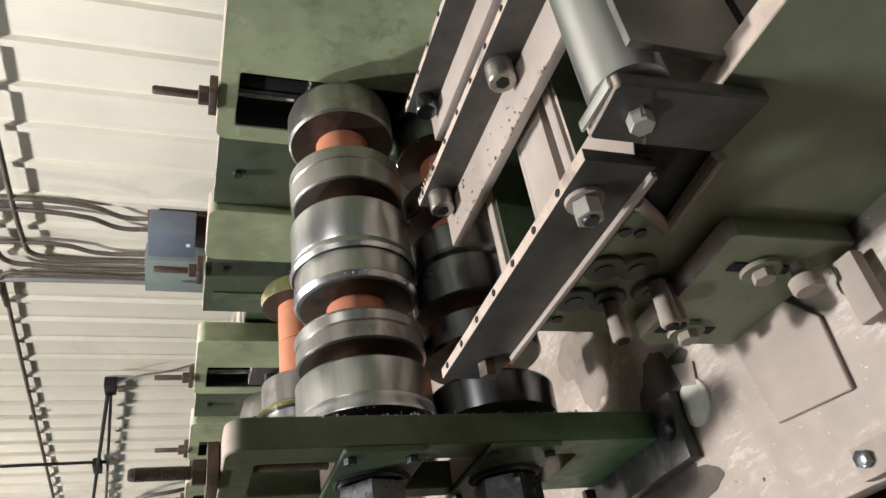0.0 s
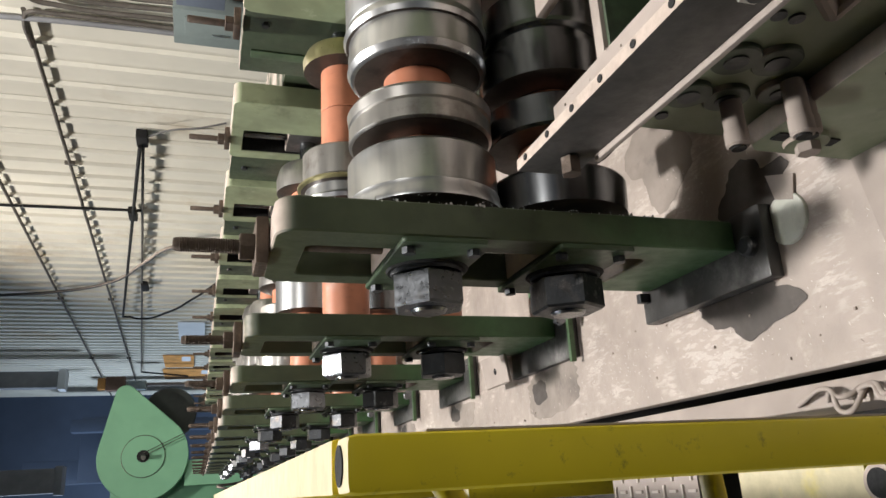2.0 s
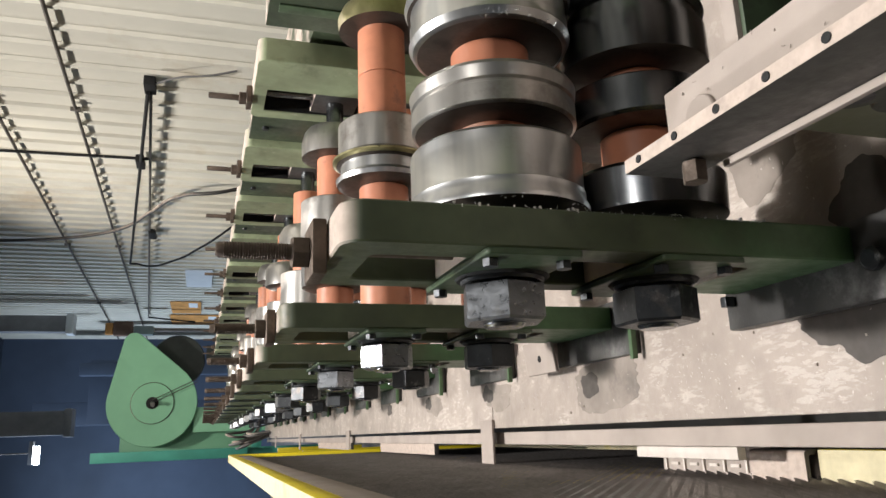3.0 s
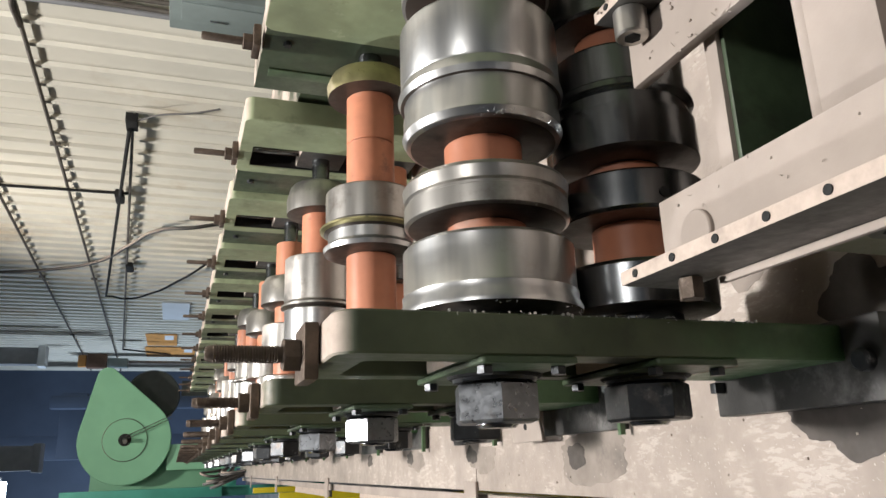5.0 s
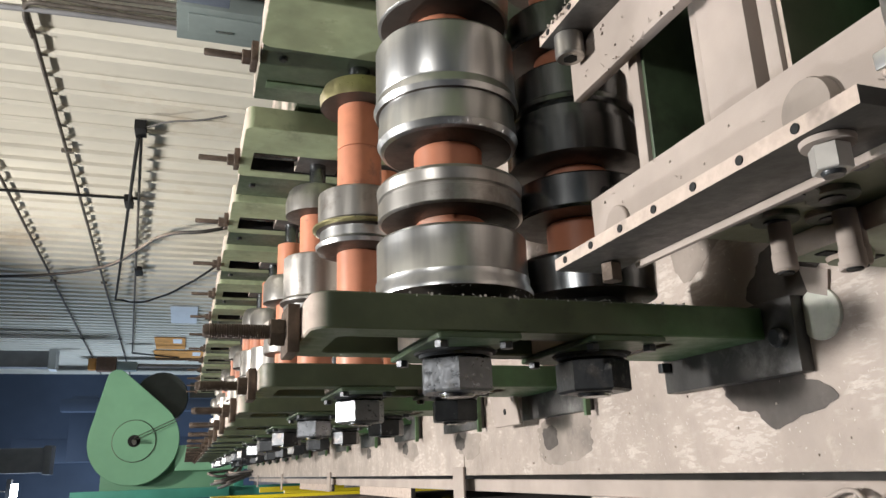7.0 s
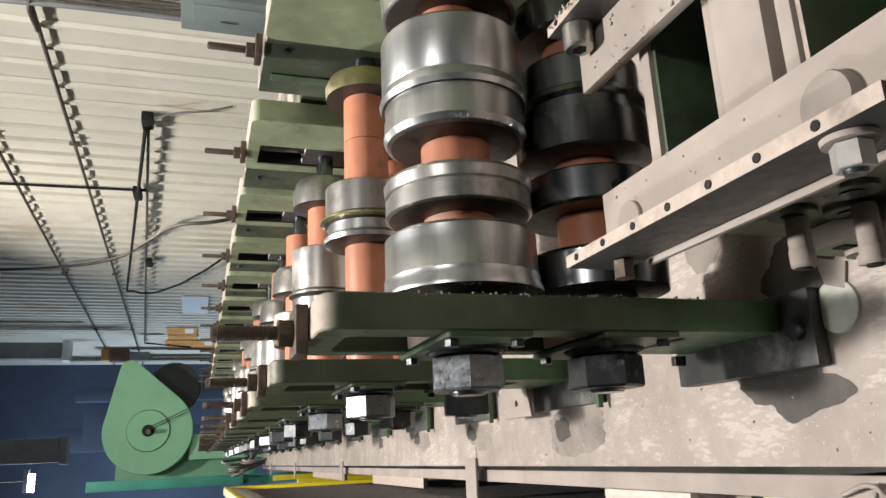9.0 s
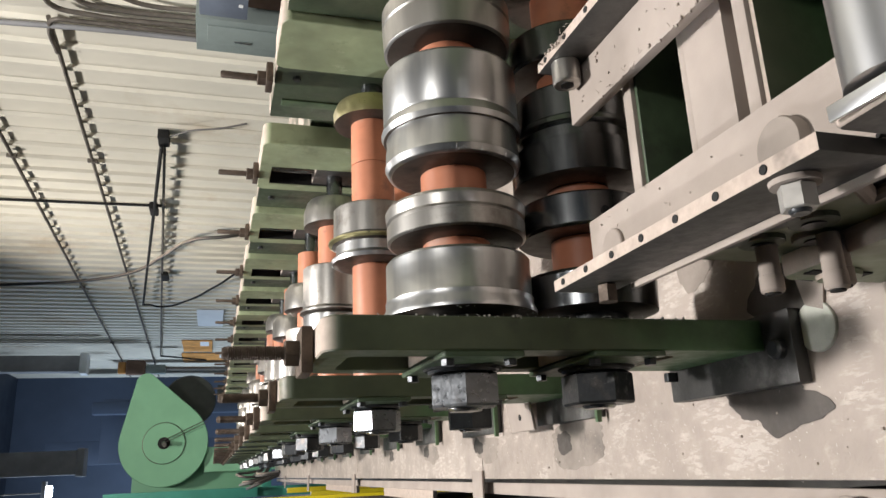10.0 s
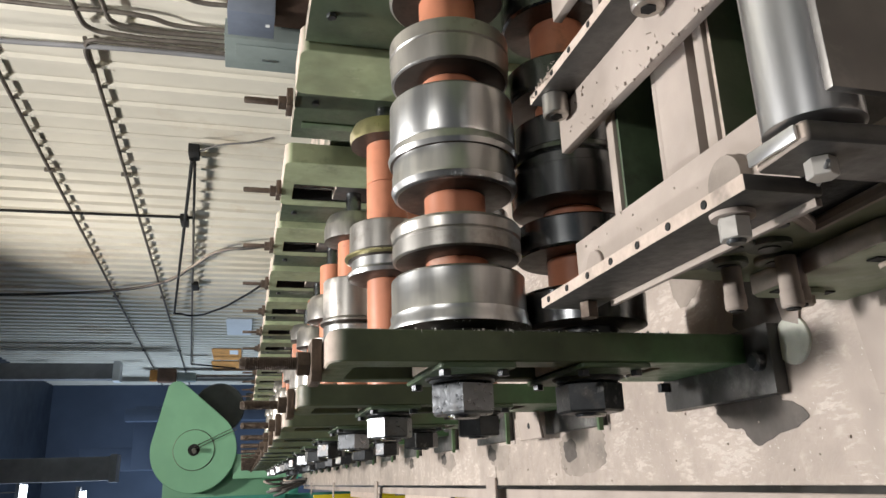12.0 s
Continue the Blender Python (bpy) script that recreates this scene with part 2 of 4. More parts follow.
def lathe(profile, axis, at, seg=48, bm=None):
    """Turns (distance along the axis, radius) pairs into a closed solid."""
    b = bmesh.new()
    rings = []
    for d, r in profile:
        rings.append([b.verts.new((r * math.cos(2 * math.pi * k / seg), r * math.sin(2 * math.pi * k / seg), d)) for k in range(seg)])
    for p, q in zip(rings, rings[1:]):
        for k in range(seg):
            b.faces.new((p[k], p[(k + 1) % seg], q[(k + 1) % seg], q[k]))
    b.faces.new(rings[0])
    b.faces.new(rings[-1])
    return merge(bm, b, Matrix.Translation(at) @ AX[axis])


def rod(p, q, r, seg=12, bm=None):
    p, q = Vector(p), Vector(q)
    b = bmesh.new()
    n = (q - p).length
    bmesh.ops.create_cone(b, cap_ends=True, segments=seg, radius1=r, radius2=r, depth=n)
    return merge(bm, b, Matrix.Translation((p + q) / 2) @ (q - p).to_track_quat("Z", "Y").to_matrix().to_4x4())


def hexnut(axis, at, flat, length, bm=None, turn=0.0, hole=0.0):
    """A chamfered hexagon nut, starting at the given point and running along the axis."""
    r = flat / math.sqrt(3)
    c = 0.07 * flat
    b = bmesh.new()
    rings = []
    for d, k in ((0, 0.93), (c * 0.5, 1.0), (length - c * 0.6, 1.0), (length, 0.88)):
        rings.append([b.verts.new((r * k * math.cos(math.pi / 3 * i + turn), r * k * math.sin(math.pi / 3 * i + turn), d)) for i in range(6)])
    for p, q in zip(rings, rings[1:]):
        for k in range(6):
            b.faces.new((p[k], p[(k + 1) % 6], q[(k + 1) % 6], q[k]))
    b.faces.new(rings[0])
    b.faces.new(rings[-1])
    return merge(bm, b, Matrix.Translation(at) @ AX[axis])


def prism(outer, holes, a, lo, hi, bm=None, bevel=0.0):
    """A plate cut to an outline with holes, on the plane across axis a, from lo to hi."""
    b = bmesh.new()
    put = {"x": lambda u, v, d: (d, u, v), "y": lambda u, v, d: (u, d, v), "z": lambda u, v, d: (u, v, d)}[a]
    edges = []
    for loop in (outer, *holes):
        vs = [b.verts.new(put(u, v, lo)) for u, v in loop]
        edges += [b.edges.new((vs[i], vs[(i + 1) % len(vs)])) for i in range(len(vs))]
    bmesh.ops.triangle_fill(b, use_beauty=True, use_dissolve=True, edges=edges)
    got = bmesh.ops.extrude_face_region(b, geom=b.faces[:])
    step = Vector(put(0, 0, hi - lo))
    bmesh.ops.translate(b, vec=step, verts=[v for v in got["geom"] if isinstance(v, bmesh.types.BMVert)])
    bmesh.ops.recalc_face_normals(b, faces=b.faces)
    if bevel:
        sharp = [e for e in b.edges if len(e.link_faces) == 2 and e.calc_face_angle(0) > 0.5]
        bmesh.ops.bevel(b, geom=sharp, offset=bevel, segments=1, affect="EDGES")
    return merge(bm, b)


def rrect(u0, u1, v0, v1, r=0.0, n=5, corners=(1, 1, 1, 1)):
    """A rectangle with rounded corners, anticlockwise from low u, low v."""
    out = []
    for (cu, cv, a0, on) in ((u0, v0, 180, corners[0]), (u1, v0, 270, corners[1]), (u1, v1, 0, corners[2]), (u0, v1, 90, corners[3])):
        if not on or r == 0:
            out.append((cu, cv))
            continue
        mu, mv = cu + (r if cu == u0 else -r), cv + (r if cv == v0 else -r)
        for k in range(n + 1):
            t = radians(a0 + 90 * k / n)
            out.append((mu + r * math.cos(t), mv + r * math.sin(t)))
    return out


def tube(points, r, name, material, parent=None, label="", cyclic=False, res=6):
    """A bent pipe or cable along points, as a mesh."""
    c = bpy.data.curves.new(name, "CURVE")
    c.dimensions, c.bevel_depth, c.bevel_resolution, c.resolution_u = "3D", r, 2, res
    sp = c.splines.new("BEZIER")
    sp.bezier_points.add(len(points) - 1)
    for b, p in zip(sp.bezier_points, points):
        b.co = p
        b.handle_left_type = b.handle_right_type = "AUTO"
    sp.use_cyclic_u = cyclic
    tmp = bpy.data.objects.new("tmp", c)
    scene.collection.objects.link(tmp)
    me = bpy.data.meshes.new_from_object(tmp.evaluated_get(bpy.context.evaluated_depsgraph_get()))
    bpy.data.objects.remove(tmp)
    bpy.data.curves.remove(c)
    me.name = name
    me.materials.clear()
    me.materials.append(material)
    for p in me.polygons:
        p.use_smooth = True
    ob = new(name, me)
    if parent:
        ob.parent = parent
    if label:
        tagged(ob, label)
    return ob


# ---------------------------------------------------------------- hall
PITCH, STANDS, BEDZ, WALLX = 0.46, 14, 0.82, 1.97


RIB = 0.023


def rib_wall(name, x, y0, y1, z0, z1, step, material, label):
    """Sheet wall with raised trapezoid ribs running upright."""
    bm = bmesh.new()
    prof = []
    y = y0
    while y < y1:
        prof += [(x, y), (x, y + step - 0.044), (x - RIB, y + step - 0.036), (x - RIB, y + step - 0.006)]
        y += step
    prof.append((x, y))
    lo = [bm.verts.new((a, b, z0)) for a, b in prof]
    hi = [bm.verts.new((a, b, z1)) for a, b in prof]
    for k in range(len(prof) - 1):
        bm.faces.new((lo[k], lo[k + 1], hi[k + 1], hi[k]))
    box(x + 0.004, x + 0.12, y0, y1, z0, z1, bm=bm)
    return tagged(part(name, bm, material), label, "wall", kind="structure")


rib_wall("wall_east", WALLX, -3.135, 16.0, 0.0, 5.2, 0.209, CREAM, "cream painted ribbed sheet metal wall with stains")
tagged(part("wall_north", box(-7, 2.1, 16.0, 16.15, 0, 5.2), HALL), "dark blue sheet wall at the far end", "wall", kind="structure")
tagged(part("wall_west", box(-7.15, -7, -3.2, 16, 0, 5.2), HALL), "dark blue sheet wall across the hall", "wall", kind="structure")
tagged(part("wall_south", box(-7, 2.1, -3.15, -3.0, 0, 5.2), HALL), "dark sheet wall behind the line", "wall", kind="structure")
tagged(part("ceiling", box(-7, 2.1, -3, 16, 5.2, 5.3), HALL), "dark roof sheeting", "ceiling", kind="structure")
tagged(part("floor", box(-7, 2.1, -3, 16, -0.1, 0), CONCRETE), "oil-stained dark concrete floor", "floor", kind="structure")

# ---------------------------------------------------------------- machine bed
bed = thing("machine_bed", "long steel machine bed covered in beige dust", "machine bed")
for a, c in ((-2.6, 1.005), (1.009, 2.62), (2.624, 4.3), (4.304, 7.2)):
    part("bed_plate", box(-0.138, 0.95, a, c, BEDZ - 0.025, BEDZ, 0.002), BED, bed)
part("side_web", box(-0.118, -0.108, -2.6, 7.2, 0.25, BEDZ - 0.026), BLACK, bed, "near-black steel web under the bed edge")
part("side_channel", prism([(-0.172, 0.70), (-0.165, 0.70), (-0.165, 0.793), (-0.147, 0.793), (-0.147, 0.80), (-0.172, 0.80)], [], "y", -2.6, 7.2, bevel=0.001), BEIGE, bed, "dusty channel with dark scuffs")
part("bright_strip", box(-0.188, -0.1725, 0.25, 0.475, 0.788, 0.801, 0.002), FLAKE, bed, "pale strip clamped to the channel")
for y0, y1 in ((1.6, 2.3), (2.9, 3.9)):
    part("cable_tray", box(-0.205, -0.1725, y0, y1, 0.76, 0.775, 0.002), DGREY, bed)
for y in (1.03, 2.69, 4.35, 6.0):
    part("splice_plate", box(-0.215, -0.12, y - 0.035, y + 0.035, BEDZ + 0.003, BEDZ + 0.008, 0.001), BEIGE, bed)
    part("yellow_post", box(-0.26, -0.217, y - 0.03, y + 0.005, 0.1, 0.81, 0.003), YELLOW, bed, "yellow upright under the edge")
for x in (-0.09, 0.8):
    for y in (-2.3, 0.4, 3.1, 5.8, 7.0):
        part("leg", box(x, x + 0.1, y, y + 0.1, 0, BEDZ - 0.026, 0.004), GREEN_D, bed)

low = thing("step_plate", "dusty diamond plate step with a square tube end", "step")
part("tread", box(-0.40, -0.176, 0.31, 0.545, 0.70, 0.71), BEIGE, low)
bm = bmesh.new()
for i in range(10):
    for j in range(9):
        u, v = -0.39 + j * 0.0235, 0.322 + i * 0.0235
        box(u - 0.009, u + 0.009, v - 0.002, v + 0.002, 0.71, 0.7135, bm=bm) if (i + j) % 2 else box(u - 0.002, u + 0.002, v - 0.009, v + 0.009, 0.71, 0.7135, bm=bm)
part("tread_pattern", bm, FLAKE, low, "worn bright tread pattern")
part("square_tube", prism(rrect(-0.225, -0.178, 0.69, 0.737, 0.006), [rrect(-0.219, -0.184, 0.696, 0.731, 0.004)], "y", 0.212, 0.308), DGREY, low, "dark open square tube")
for y in (0.33, 0.53):
    part("bracket", box(-0.39, -0.18, y - 0.01, y + 0.01, 0.0, 0.6995), DGREY, low)
tagged(part("yellow_kick_panel", box(-0.46, -0.178, 0.01, 0.21, 0.70, 0.72, 0.003), YELLOW), "yellow painted low cover beside the bed", "cover")
part("panel_foot", box(-0.4, -0.2, 0.03, 0.19, 0.0, 0.6995), DGREY, bpy.data.objects["yellow_kick_panel"])
dk = thing("round_stop", "dark round tube end beside the yellow cover", "tube")
part("pipe", lathe([(0.0, 0.02), (0.735, 0.02)], "z", (-0.245, -0.02, 0), 24), DGREY, dk)
# the tube is solid; a black disc paints its dark hollow
part("mouth", lathe([(0.7352, 0.015), (0.736, 0.015)], "z", (-0.245, -0.02, 0), 24), BLACK, dk, "black disc for the dark hollow of an open tube end")
loom = thing("cable_tangle", "tangle of dusty pale cables on the side channel", "cables")
tangle = random.Random(3)
for k in range(6):
    y = -0.22 + 0.03 * k + tangle.uniform(-0.02, 0.02)
    tube([(-0.158, y, 0.804), (-0.17 + tangle.uniform(-0.012, 0.006), y + 0.012, 0.812 + tangle.uniform(0, 0.012)), (-0.156 + tangle.uniform(-0.01, 0.004), y + 0.03, 0.815), (-0.166, y + 0.06 + tangle.uniform(-0.03, 0.03), 0.803)], 0.0026, "cable", BEIGE, loom)

# ---------------------------------------------------------------- outboard stands


def plate_outline(y0, y1, z0, z1, r):
    return rrect(y0, y1, z0, z1, r, 6, (0, 0, 1, 1))


def outboard_stand(y, lead=False):
    s = thing("roll_stand", "dark green painted steel roll stand with bearing covers and adjusting screw", "roll stand", "outboard roll stands")
    # foot and base block
    if lead:
        part("base_block", box(-0.040, 0.040, -0.042, 0.19, BEDZ, 0.838, 0.003), OILY, s, "oil-blackened base block")
        part("foot_bolt", lathe([(0.8382, 0.011), (0.846, 0.011), (0.849, 0.008)], "z", (-0.002, -0.022, 0), 18), NUT, s)
        part("foot_tab", box(-0.014, -0.002, 0.1725, 0.182, 0.8382, 0.852, 0.001), NUT, s)
    else:
        part("base_block", box(-0.042, 0.042, -0.055, 0.19, BEDZ, 0.832, 0.002), OILY, s, "oil-blackened base block")
        part("angle_clip", prism([(-0.05, BEDZ + 0.012), (0.06, BEDZ + 0.012), (0.06, 0.9), (0.05, 0.9), (0.05, BEDZ + 0.02), (-0.05, BEDZ + 0.02)], [], "y", -0.063, -0.0555), GREEN_F, s)
        part("clip_bolt", hexnut("y", (0.015, -0.073, 0.857), 0.018, 0.0095), NUT_B, s)
    z0 = 0.8382 if lead else 0.832
    part("plate", prism(plate_outline(0, 0.172, z0, 1.326, 0.022), [rrect(0.043, 0.141, 0.925, 1.294, 0.008, 3)], "x", 0.0, 0.034, bevel=0.0016), GREEN, s)
    for zc in (1.161, 1.0):
        part("bearing_block", box(0.001, 0.036, 0.0435, 0.1405, zc - 0.05, zc + 0.05, 0.003), GREEN_D, s)
        cover = part("bearing_cover", prism(rrect(-0.001, 0.173, zc - 0.036, zc + 0.05, 0.004, 2), [], "x", -0.006, -0.0005, bevel=0.001), GREEN_C, s, "green bearing cover plate")
        for dy in (0.018, 0.155):
            for dz in (-0.026, 0.04):
                part("cap_screw", hexnut("x", (-0.013, dy, zc + dz), 0.012, 0.007), NUT, cover)
        part("seal_ring", lathe([(-0.0082, 0.042), (-0.0062, 0.044)], "x", (0, 0.092, zc), 32), BLACK, s)
    part("lug_washer", box(-0.013, 0.034, 0.06, 0.112, 1.3275, 1.3395, 0.002), RUST, s)
    part("lock_nut", hexnut("z", (0.010, 0.085, 1.3395), 0.025, 0.0145, turn=0.3), RUST, s)
    bm = lathe([(1.354, 0.0068), (1.412, 0.0068), (1.415, 0.0052)], "z", (0.010, 0.085, 0), 16)
    for k in range(24):
        lathe([(1.357 + k * 0.0022, 0.0069), (1.3578 + k * 0.0022, 0.0077), (1.3586 + k * 0.0022, 0.0069)], "z", (0.010, 0.085, 0), 14, bm)
    part("adjusting_screw", bm, RUST, s, "threaded brown steel adjusting screw")
    part("screw_stem", rod((0.017, 0.085, 1.294), (0.017, 0.085, 1.205), 0.009), RUST, s)
    s.location = (0, y, 0)
    return s


outboard_stand(0.0, True)
second = outboard_stand(PITCH)
for k in range(2, STANDS):
    copy_thing(second, pose(0, k * PITCH, 0))
clip = tagged(part("bent_bracket", prism([(-0.050, 0.852), (0.002, 0.860), (0.002, 0.82), (0.007, 0.82), (0.007, 0.866), (-0.050, 0.858)], [], "y", 0.608, 0.722, bevel=0.001), BEIGE), "bent dusty steel bracket with a bolt hole", "bracket")
part("bolt_hole", lathe([(0, 0.006), (0.0012, 0.006)], "z", (-0.024, 0.662, 0.8613), 14), BLACK, clip)

# ---------------------------------------------------------------- shafts with rolls


def shaft_set(y, z, rolls, spacers, bright, name_label, turn=0.0):
    """A roll shaft across the line: rolls are (profile, material), spacers (x0, x1)."""
    s = thing("roll_shaft", name_label, "roll shaft", "roll shafts")
    part("shaft", lathe([(-0.052, 0.017), (-0.049, 0.0195), (0.62, 0.0195)], "x", (0, 0, 0), 24), STEEL_D, s)
    part("end_nut", hexnut("x", (-0.048, 0, 0), 0.07, 0.036, turn=turn), bright, s, "large hexagon nut")
    part("washer", lathe([(-0.0118, 0.038), (-0.0085, 0.039)], "x", (0, 0, 0), 32), NUT, s)
    for prof, m in rolls:
        r = part("roll", lathe(prof, "x", (0, 0, 0), 64), m, s)
        r.data.materials.append(GREASE)
        for p in r.data.polygons:
            if abs(p.normal.x) > 0.9:
                p.material_index = 1
    for a, b in spacers:
        part("spacer", lathe([(a, 0.0375), (a + 0.001, 0.0385), (b - 0.001, 0.0385), (b, 0.0375)], "x", (0, 0, 0), 40), ORANGE, s, "orange sleeve")
    s.location = (0, y, z)
    return s


def drum(a, b, r, c=0.0025):
    return [(a, r - c), (a + c, r), (b - c, r), (b, r - c)]


R1 = [(0.046, 0.07), (0.0483, 0.0855), (0.0528, 0.086), (0.0597, 0.0825), (0.0665, 0.083), (0.0688, 0.0815), (0.1098, 0.0815), (0.1133, 0.0785)]
R2 = [(0.1349, 0.076), (0.1372, 0.0795), (0.1543, 0.0795), (0.156, 0.0765), (0.1583, 0.0765), (0.16, 0.0795), (0.1714, 0.081), (0.176, 0.078)]
R3 = [(0.2193, 0.072), (0.2216, 0.0765), (0.2284, 0.08), (0.233, 0.0785), (0.2466, 0.0785), (0.2535, 0.077), (0.2626, 0.0775), (0.2632, 0.081), (0.2694, 0.0835), (0.2763, 0.0815), (0.2808, 0.0795), (0.2831, 0.0805), (0.3424, 0.0805), (0.3458, 0.078)]
R2B = [(0.3789, 0.074), (0.3812, 0.0775), (0.4097, 0.0795), (0.4114, 0.077), (0.4131, 0.077), (0.4148, 0.0795), (0.4336, 0.0795), (0.4359, 0.077)]
R4 = [(0.5048, 0.075), (0.5082, 0.0785), (0.5534, 0.0785), (0.5647, 0.075), (0.5726, 0.068)]
lead_top = shaft_set(0.092, 1.161, [(R1, STEEL), (R2, STEEL_W), (R3, STEEL), (R2B, STEEL_W), (R4, STEEL_W)],
                     [(0.1133, 0.1349), (0.176, 0.2193), (0.3458, 0.3789), (0.4359, 0.5048)], NUT_B,
                     "top roll shaft with bright profiled steel rolls and orange sleeves", 0.25)
B1 = [(0.052, 0.07), (0.0552, 0.079), (0.0923, 0.081), (0.0965, 0.078)]
B2 = [(0.1453, 0.075), (0.1485, 0.0785), (0.1834, 0.0785), (0.1866, 0.074)]
B3 = [(0.2089, 0.07), (0.2121, 0.079), (0.2545, 0.079), (0.2576, 0.0735), (0.2704, 0.0735), (0.2746, 0.08), (0.281, 0.0785), (0.2852, 0.073), (0.3234, 0.073), (0.3265, 0.07)]
B4 = [(0.3626, 0.074), (0.3658, 0.077), (0.405, 0.077), (0.4082, 0.074)]
B5 = [(0.4845, 0.074), (0.4877, 0.077), (0.5269, 0.077), (0.5311, 0.07), (0.5587, 0.07)]
lead_bot = shaft_set(0.092, 1.0, [(B1, STEEL_D), (B2, STEEL_D), (B3, STEEL_D), (B4, STEEL_D), (B5, STEEL_D)],
                     [(0.0965, 0.1453), (0.1866, 0.2089), (0.3265, 0.3626), (0.4082, 0.4845), (0.5587, 0.575)], NUT,
                     "bottom roll shaft with dark oily steel rolls and orange sleeves", 0.52)
for shaft, end in ((lead_top, 0.0462), (lead_bot, 0.0522)):
    part("hub", lathe([(0.0355, 0.04), (0.037, 0.044), (end, 0.044)], "x", (0, 0, 0), 36), NUT, shaft, "black oily hub")
part("set_screw_hole", lathe([(0, 0.005), (0.002, 0.0045)], "y", (0.16, -0.0795, 0.01), 12), BLACK, lead_bot)

# second pass: long sleeve, drum with ring, end flange
S2T = [([(0.232, 0.06), (0.236, 0.073), (0.243, 0.075), (0.25, 0.067), (0.266, 0.067), (0.268, 0.074)], STEEL),
       ([(0.2685, 0.074), (0.272, 0.08), (0.275, 0.08), (0.278, 0.072)], BRASSY),
       (drum(0.2785, 0.335, 0.071), STEEL_W), ([(0.502, 0.05), (0.504, 0.069), (0.523, 0.071), (0.54, 0.064), (0.544, 0.05)], BRASSY)]
shaft_set(PITCH + 0.092, 1.161, S2T, [(0.036, 0.13), (0.131, 0.232), (0.335, 0.42), (0.421, 0.502)], NUT_B,
          "top roll shaft with long orange sleeve and narrow steel drum", 0.1)
S2B = [(drum(0.16, 0.21, 0.078), STEEL_D), (drum(0.3, 0.37, 0.076), STEEL_D), (drum(0.46, 0.5, 0.076), STEEL_D)]
shaft_set(PITCH + 0.092, 1.0, S2B, [(0.036, 0.16), (0.21, 0.3), (0.37, 0.46), (0.5, 0.575)], NUT, "bottom roll shaft with dark steel drums", 0.3)
S3T = [([(0.16, 0.062), (0.163, 0.07), (0.235, 0.072), (0.238, 0.069)], STEEL), ([(0.2382, 0.07), (0.243, 0.08), (0.247, 0.08), (0.2515, 0.071)], STEEL_W), (drum(0.252, 0.35, 0.073), STEEL_W),
       ([(0.45, 0.06), (0.453, 0.072), (0.485, 0.073), (0.51, 0.066), (0.518, 0.06)], STEEL_W)]
third = shaft_set(2 * PITCH + 0.092, 1.161, S3T, [(0.036, 0.16), (0.35, 0.45)], NUT_B, "top roll shaft with pale dusty steel drums", 0.45)
third_b = shaft_set(2 * PITCH + 0.092, 1.0, S2B, [(0.036, 0.16), (0.21, 0.3), (0.37, 0.46), (0.5, 0.575)], NUT, "bottom roll shaft with dark steel drums", 0.0)
S4T = [([(0.1, 0.06), (0.104, 0.078), (0.15, 0.08), (0.155, 0.07)], STEEL_W), (drum(0.2, 0.29, 0.07), STEEL_W), ([(0.34, 0.065), (0.345, 0.076), (0.4, 0.076), (0.42, 0.064)], STEEL_W)]
fourth = shaft_set(3 * PITCH + 0.092, 1.161, S4T, [(0.036, 0.1), (0.155, 0.2), (0.29, 0.34), (0.42, 0.52)], NUT, "top roll shaft with dust-covered steel drums", 0.2)
for k in range(4, STANDS):
    copy_thing(third if k % 2 else fourth, pose(0, k * PITCH + 0.092, 1.161, 37 * k))
for k in range(3, STANDS):
    copy_thing(third_b, pose(0, k * PITCH + 0.092, 1.0, 23 * k))

# ---------------------------------------------------------------- inboard stands
XI = 0.578


def inboard_stand(y, y0, y1, slot=True, paint=GREEN_P):
    s = thing("drive_stand", "green inboard roll stand, its paint lightened, with slotted housing and adjusting screw", "roll stand", "inboard roll stands")
    holes = [rrect(0.036, 0.142, 0.93, 1.314, 0.004, 2)] if slot else []
    part("housing", prism(plate_outline(y0, y1, BEDZ, 1.342, 0.018), holes, "x", XI, XI + 0.05, bevel=0.0015), paint, s)
    if slot:
        for zc in (1.161, 1.0):
            part("bearing_block", box(XI + 0.004, XI + 0.046, 0.0405, 0.1385, zc - 0.05, zc + 0.05, 0.003), DGREY, s)
        # black sheets stand in for the shade behind and inside the slot
        part("slot_back", box(XI + 0.0505, XI + 0.057, 0.02, 0.155, 0.9, 1.33), BLACK, s, "added black sheet for the darkness behind the slot")
        part("slot_liner", box(XI + 0.002, XI + 0.049, 0.1402, 0.1418, 0.94, 1.313), BLACK, s, "black sheet for the shade on the slot's inner wall")
        part("screw_stem", rod((XI + 0.02, 0.09, 1.314), (XI + 0.02, 0.09, 1.205), 0.008), STEEL_D, s)
    part("lug_washer", box(XI - 0.016, XI + 0.022, 0.066, 0.112, 1.343, 1.355, 0.002), RUST, s)
    part("lock_nut", hexnut("z", (XI + 0.0, 0.088, 1.355), 0.025, 0.015), RUST, s)
    part("adjusting_screw", lathe([(1.37, 0.0065), (1.43, 0.0065), (1.433, 0.005)], "z", (XI + 0.0, 0.088, 0), 14), RUST, s)
    s.location = (0, y, 0)
    return s


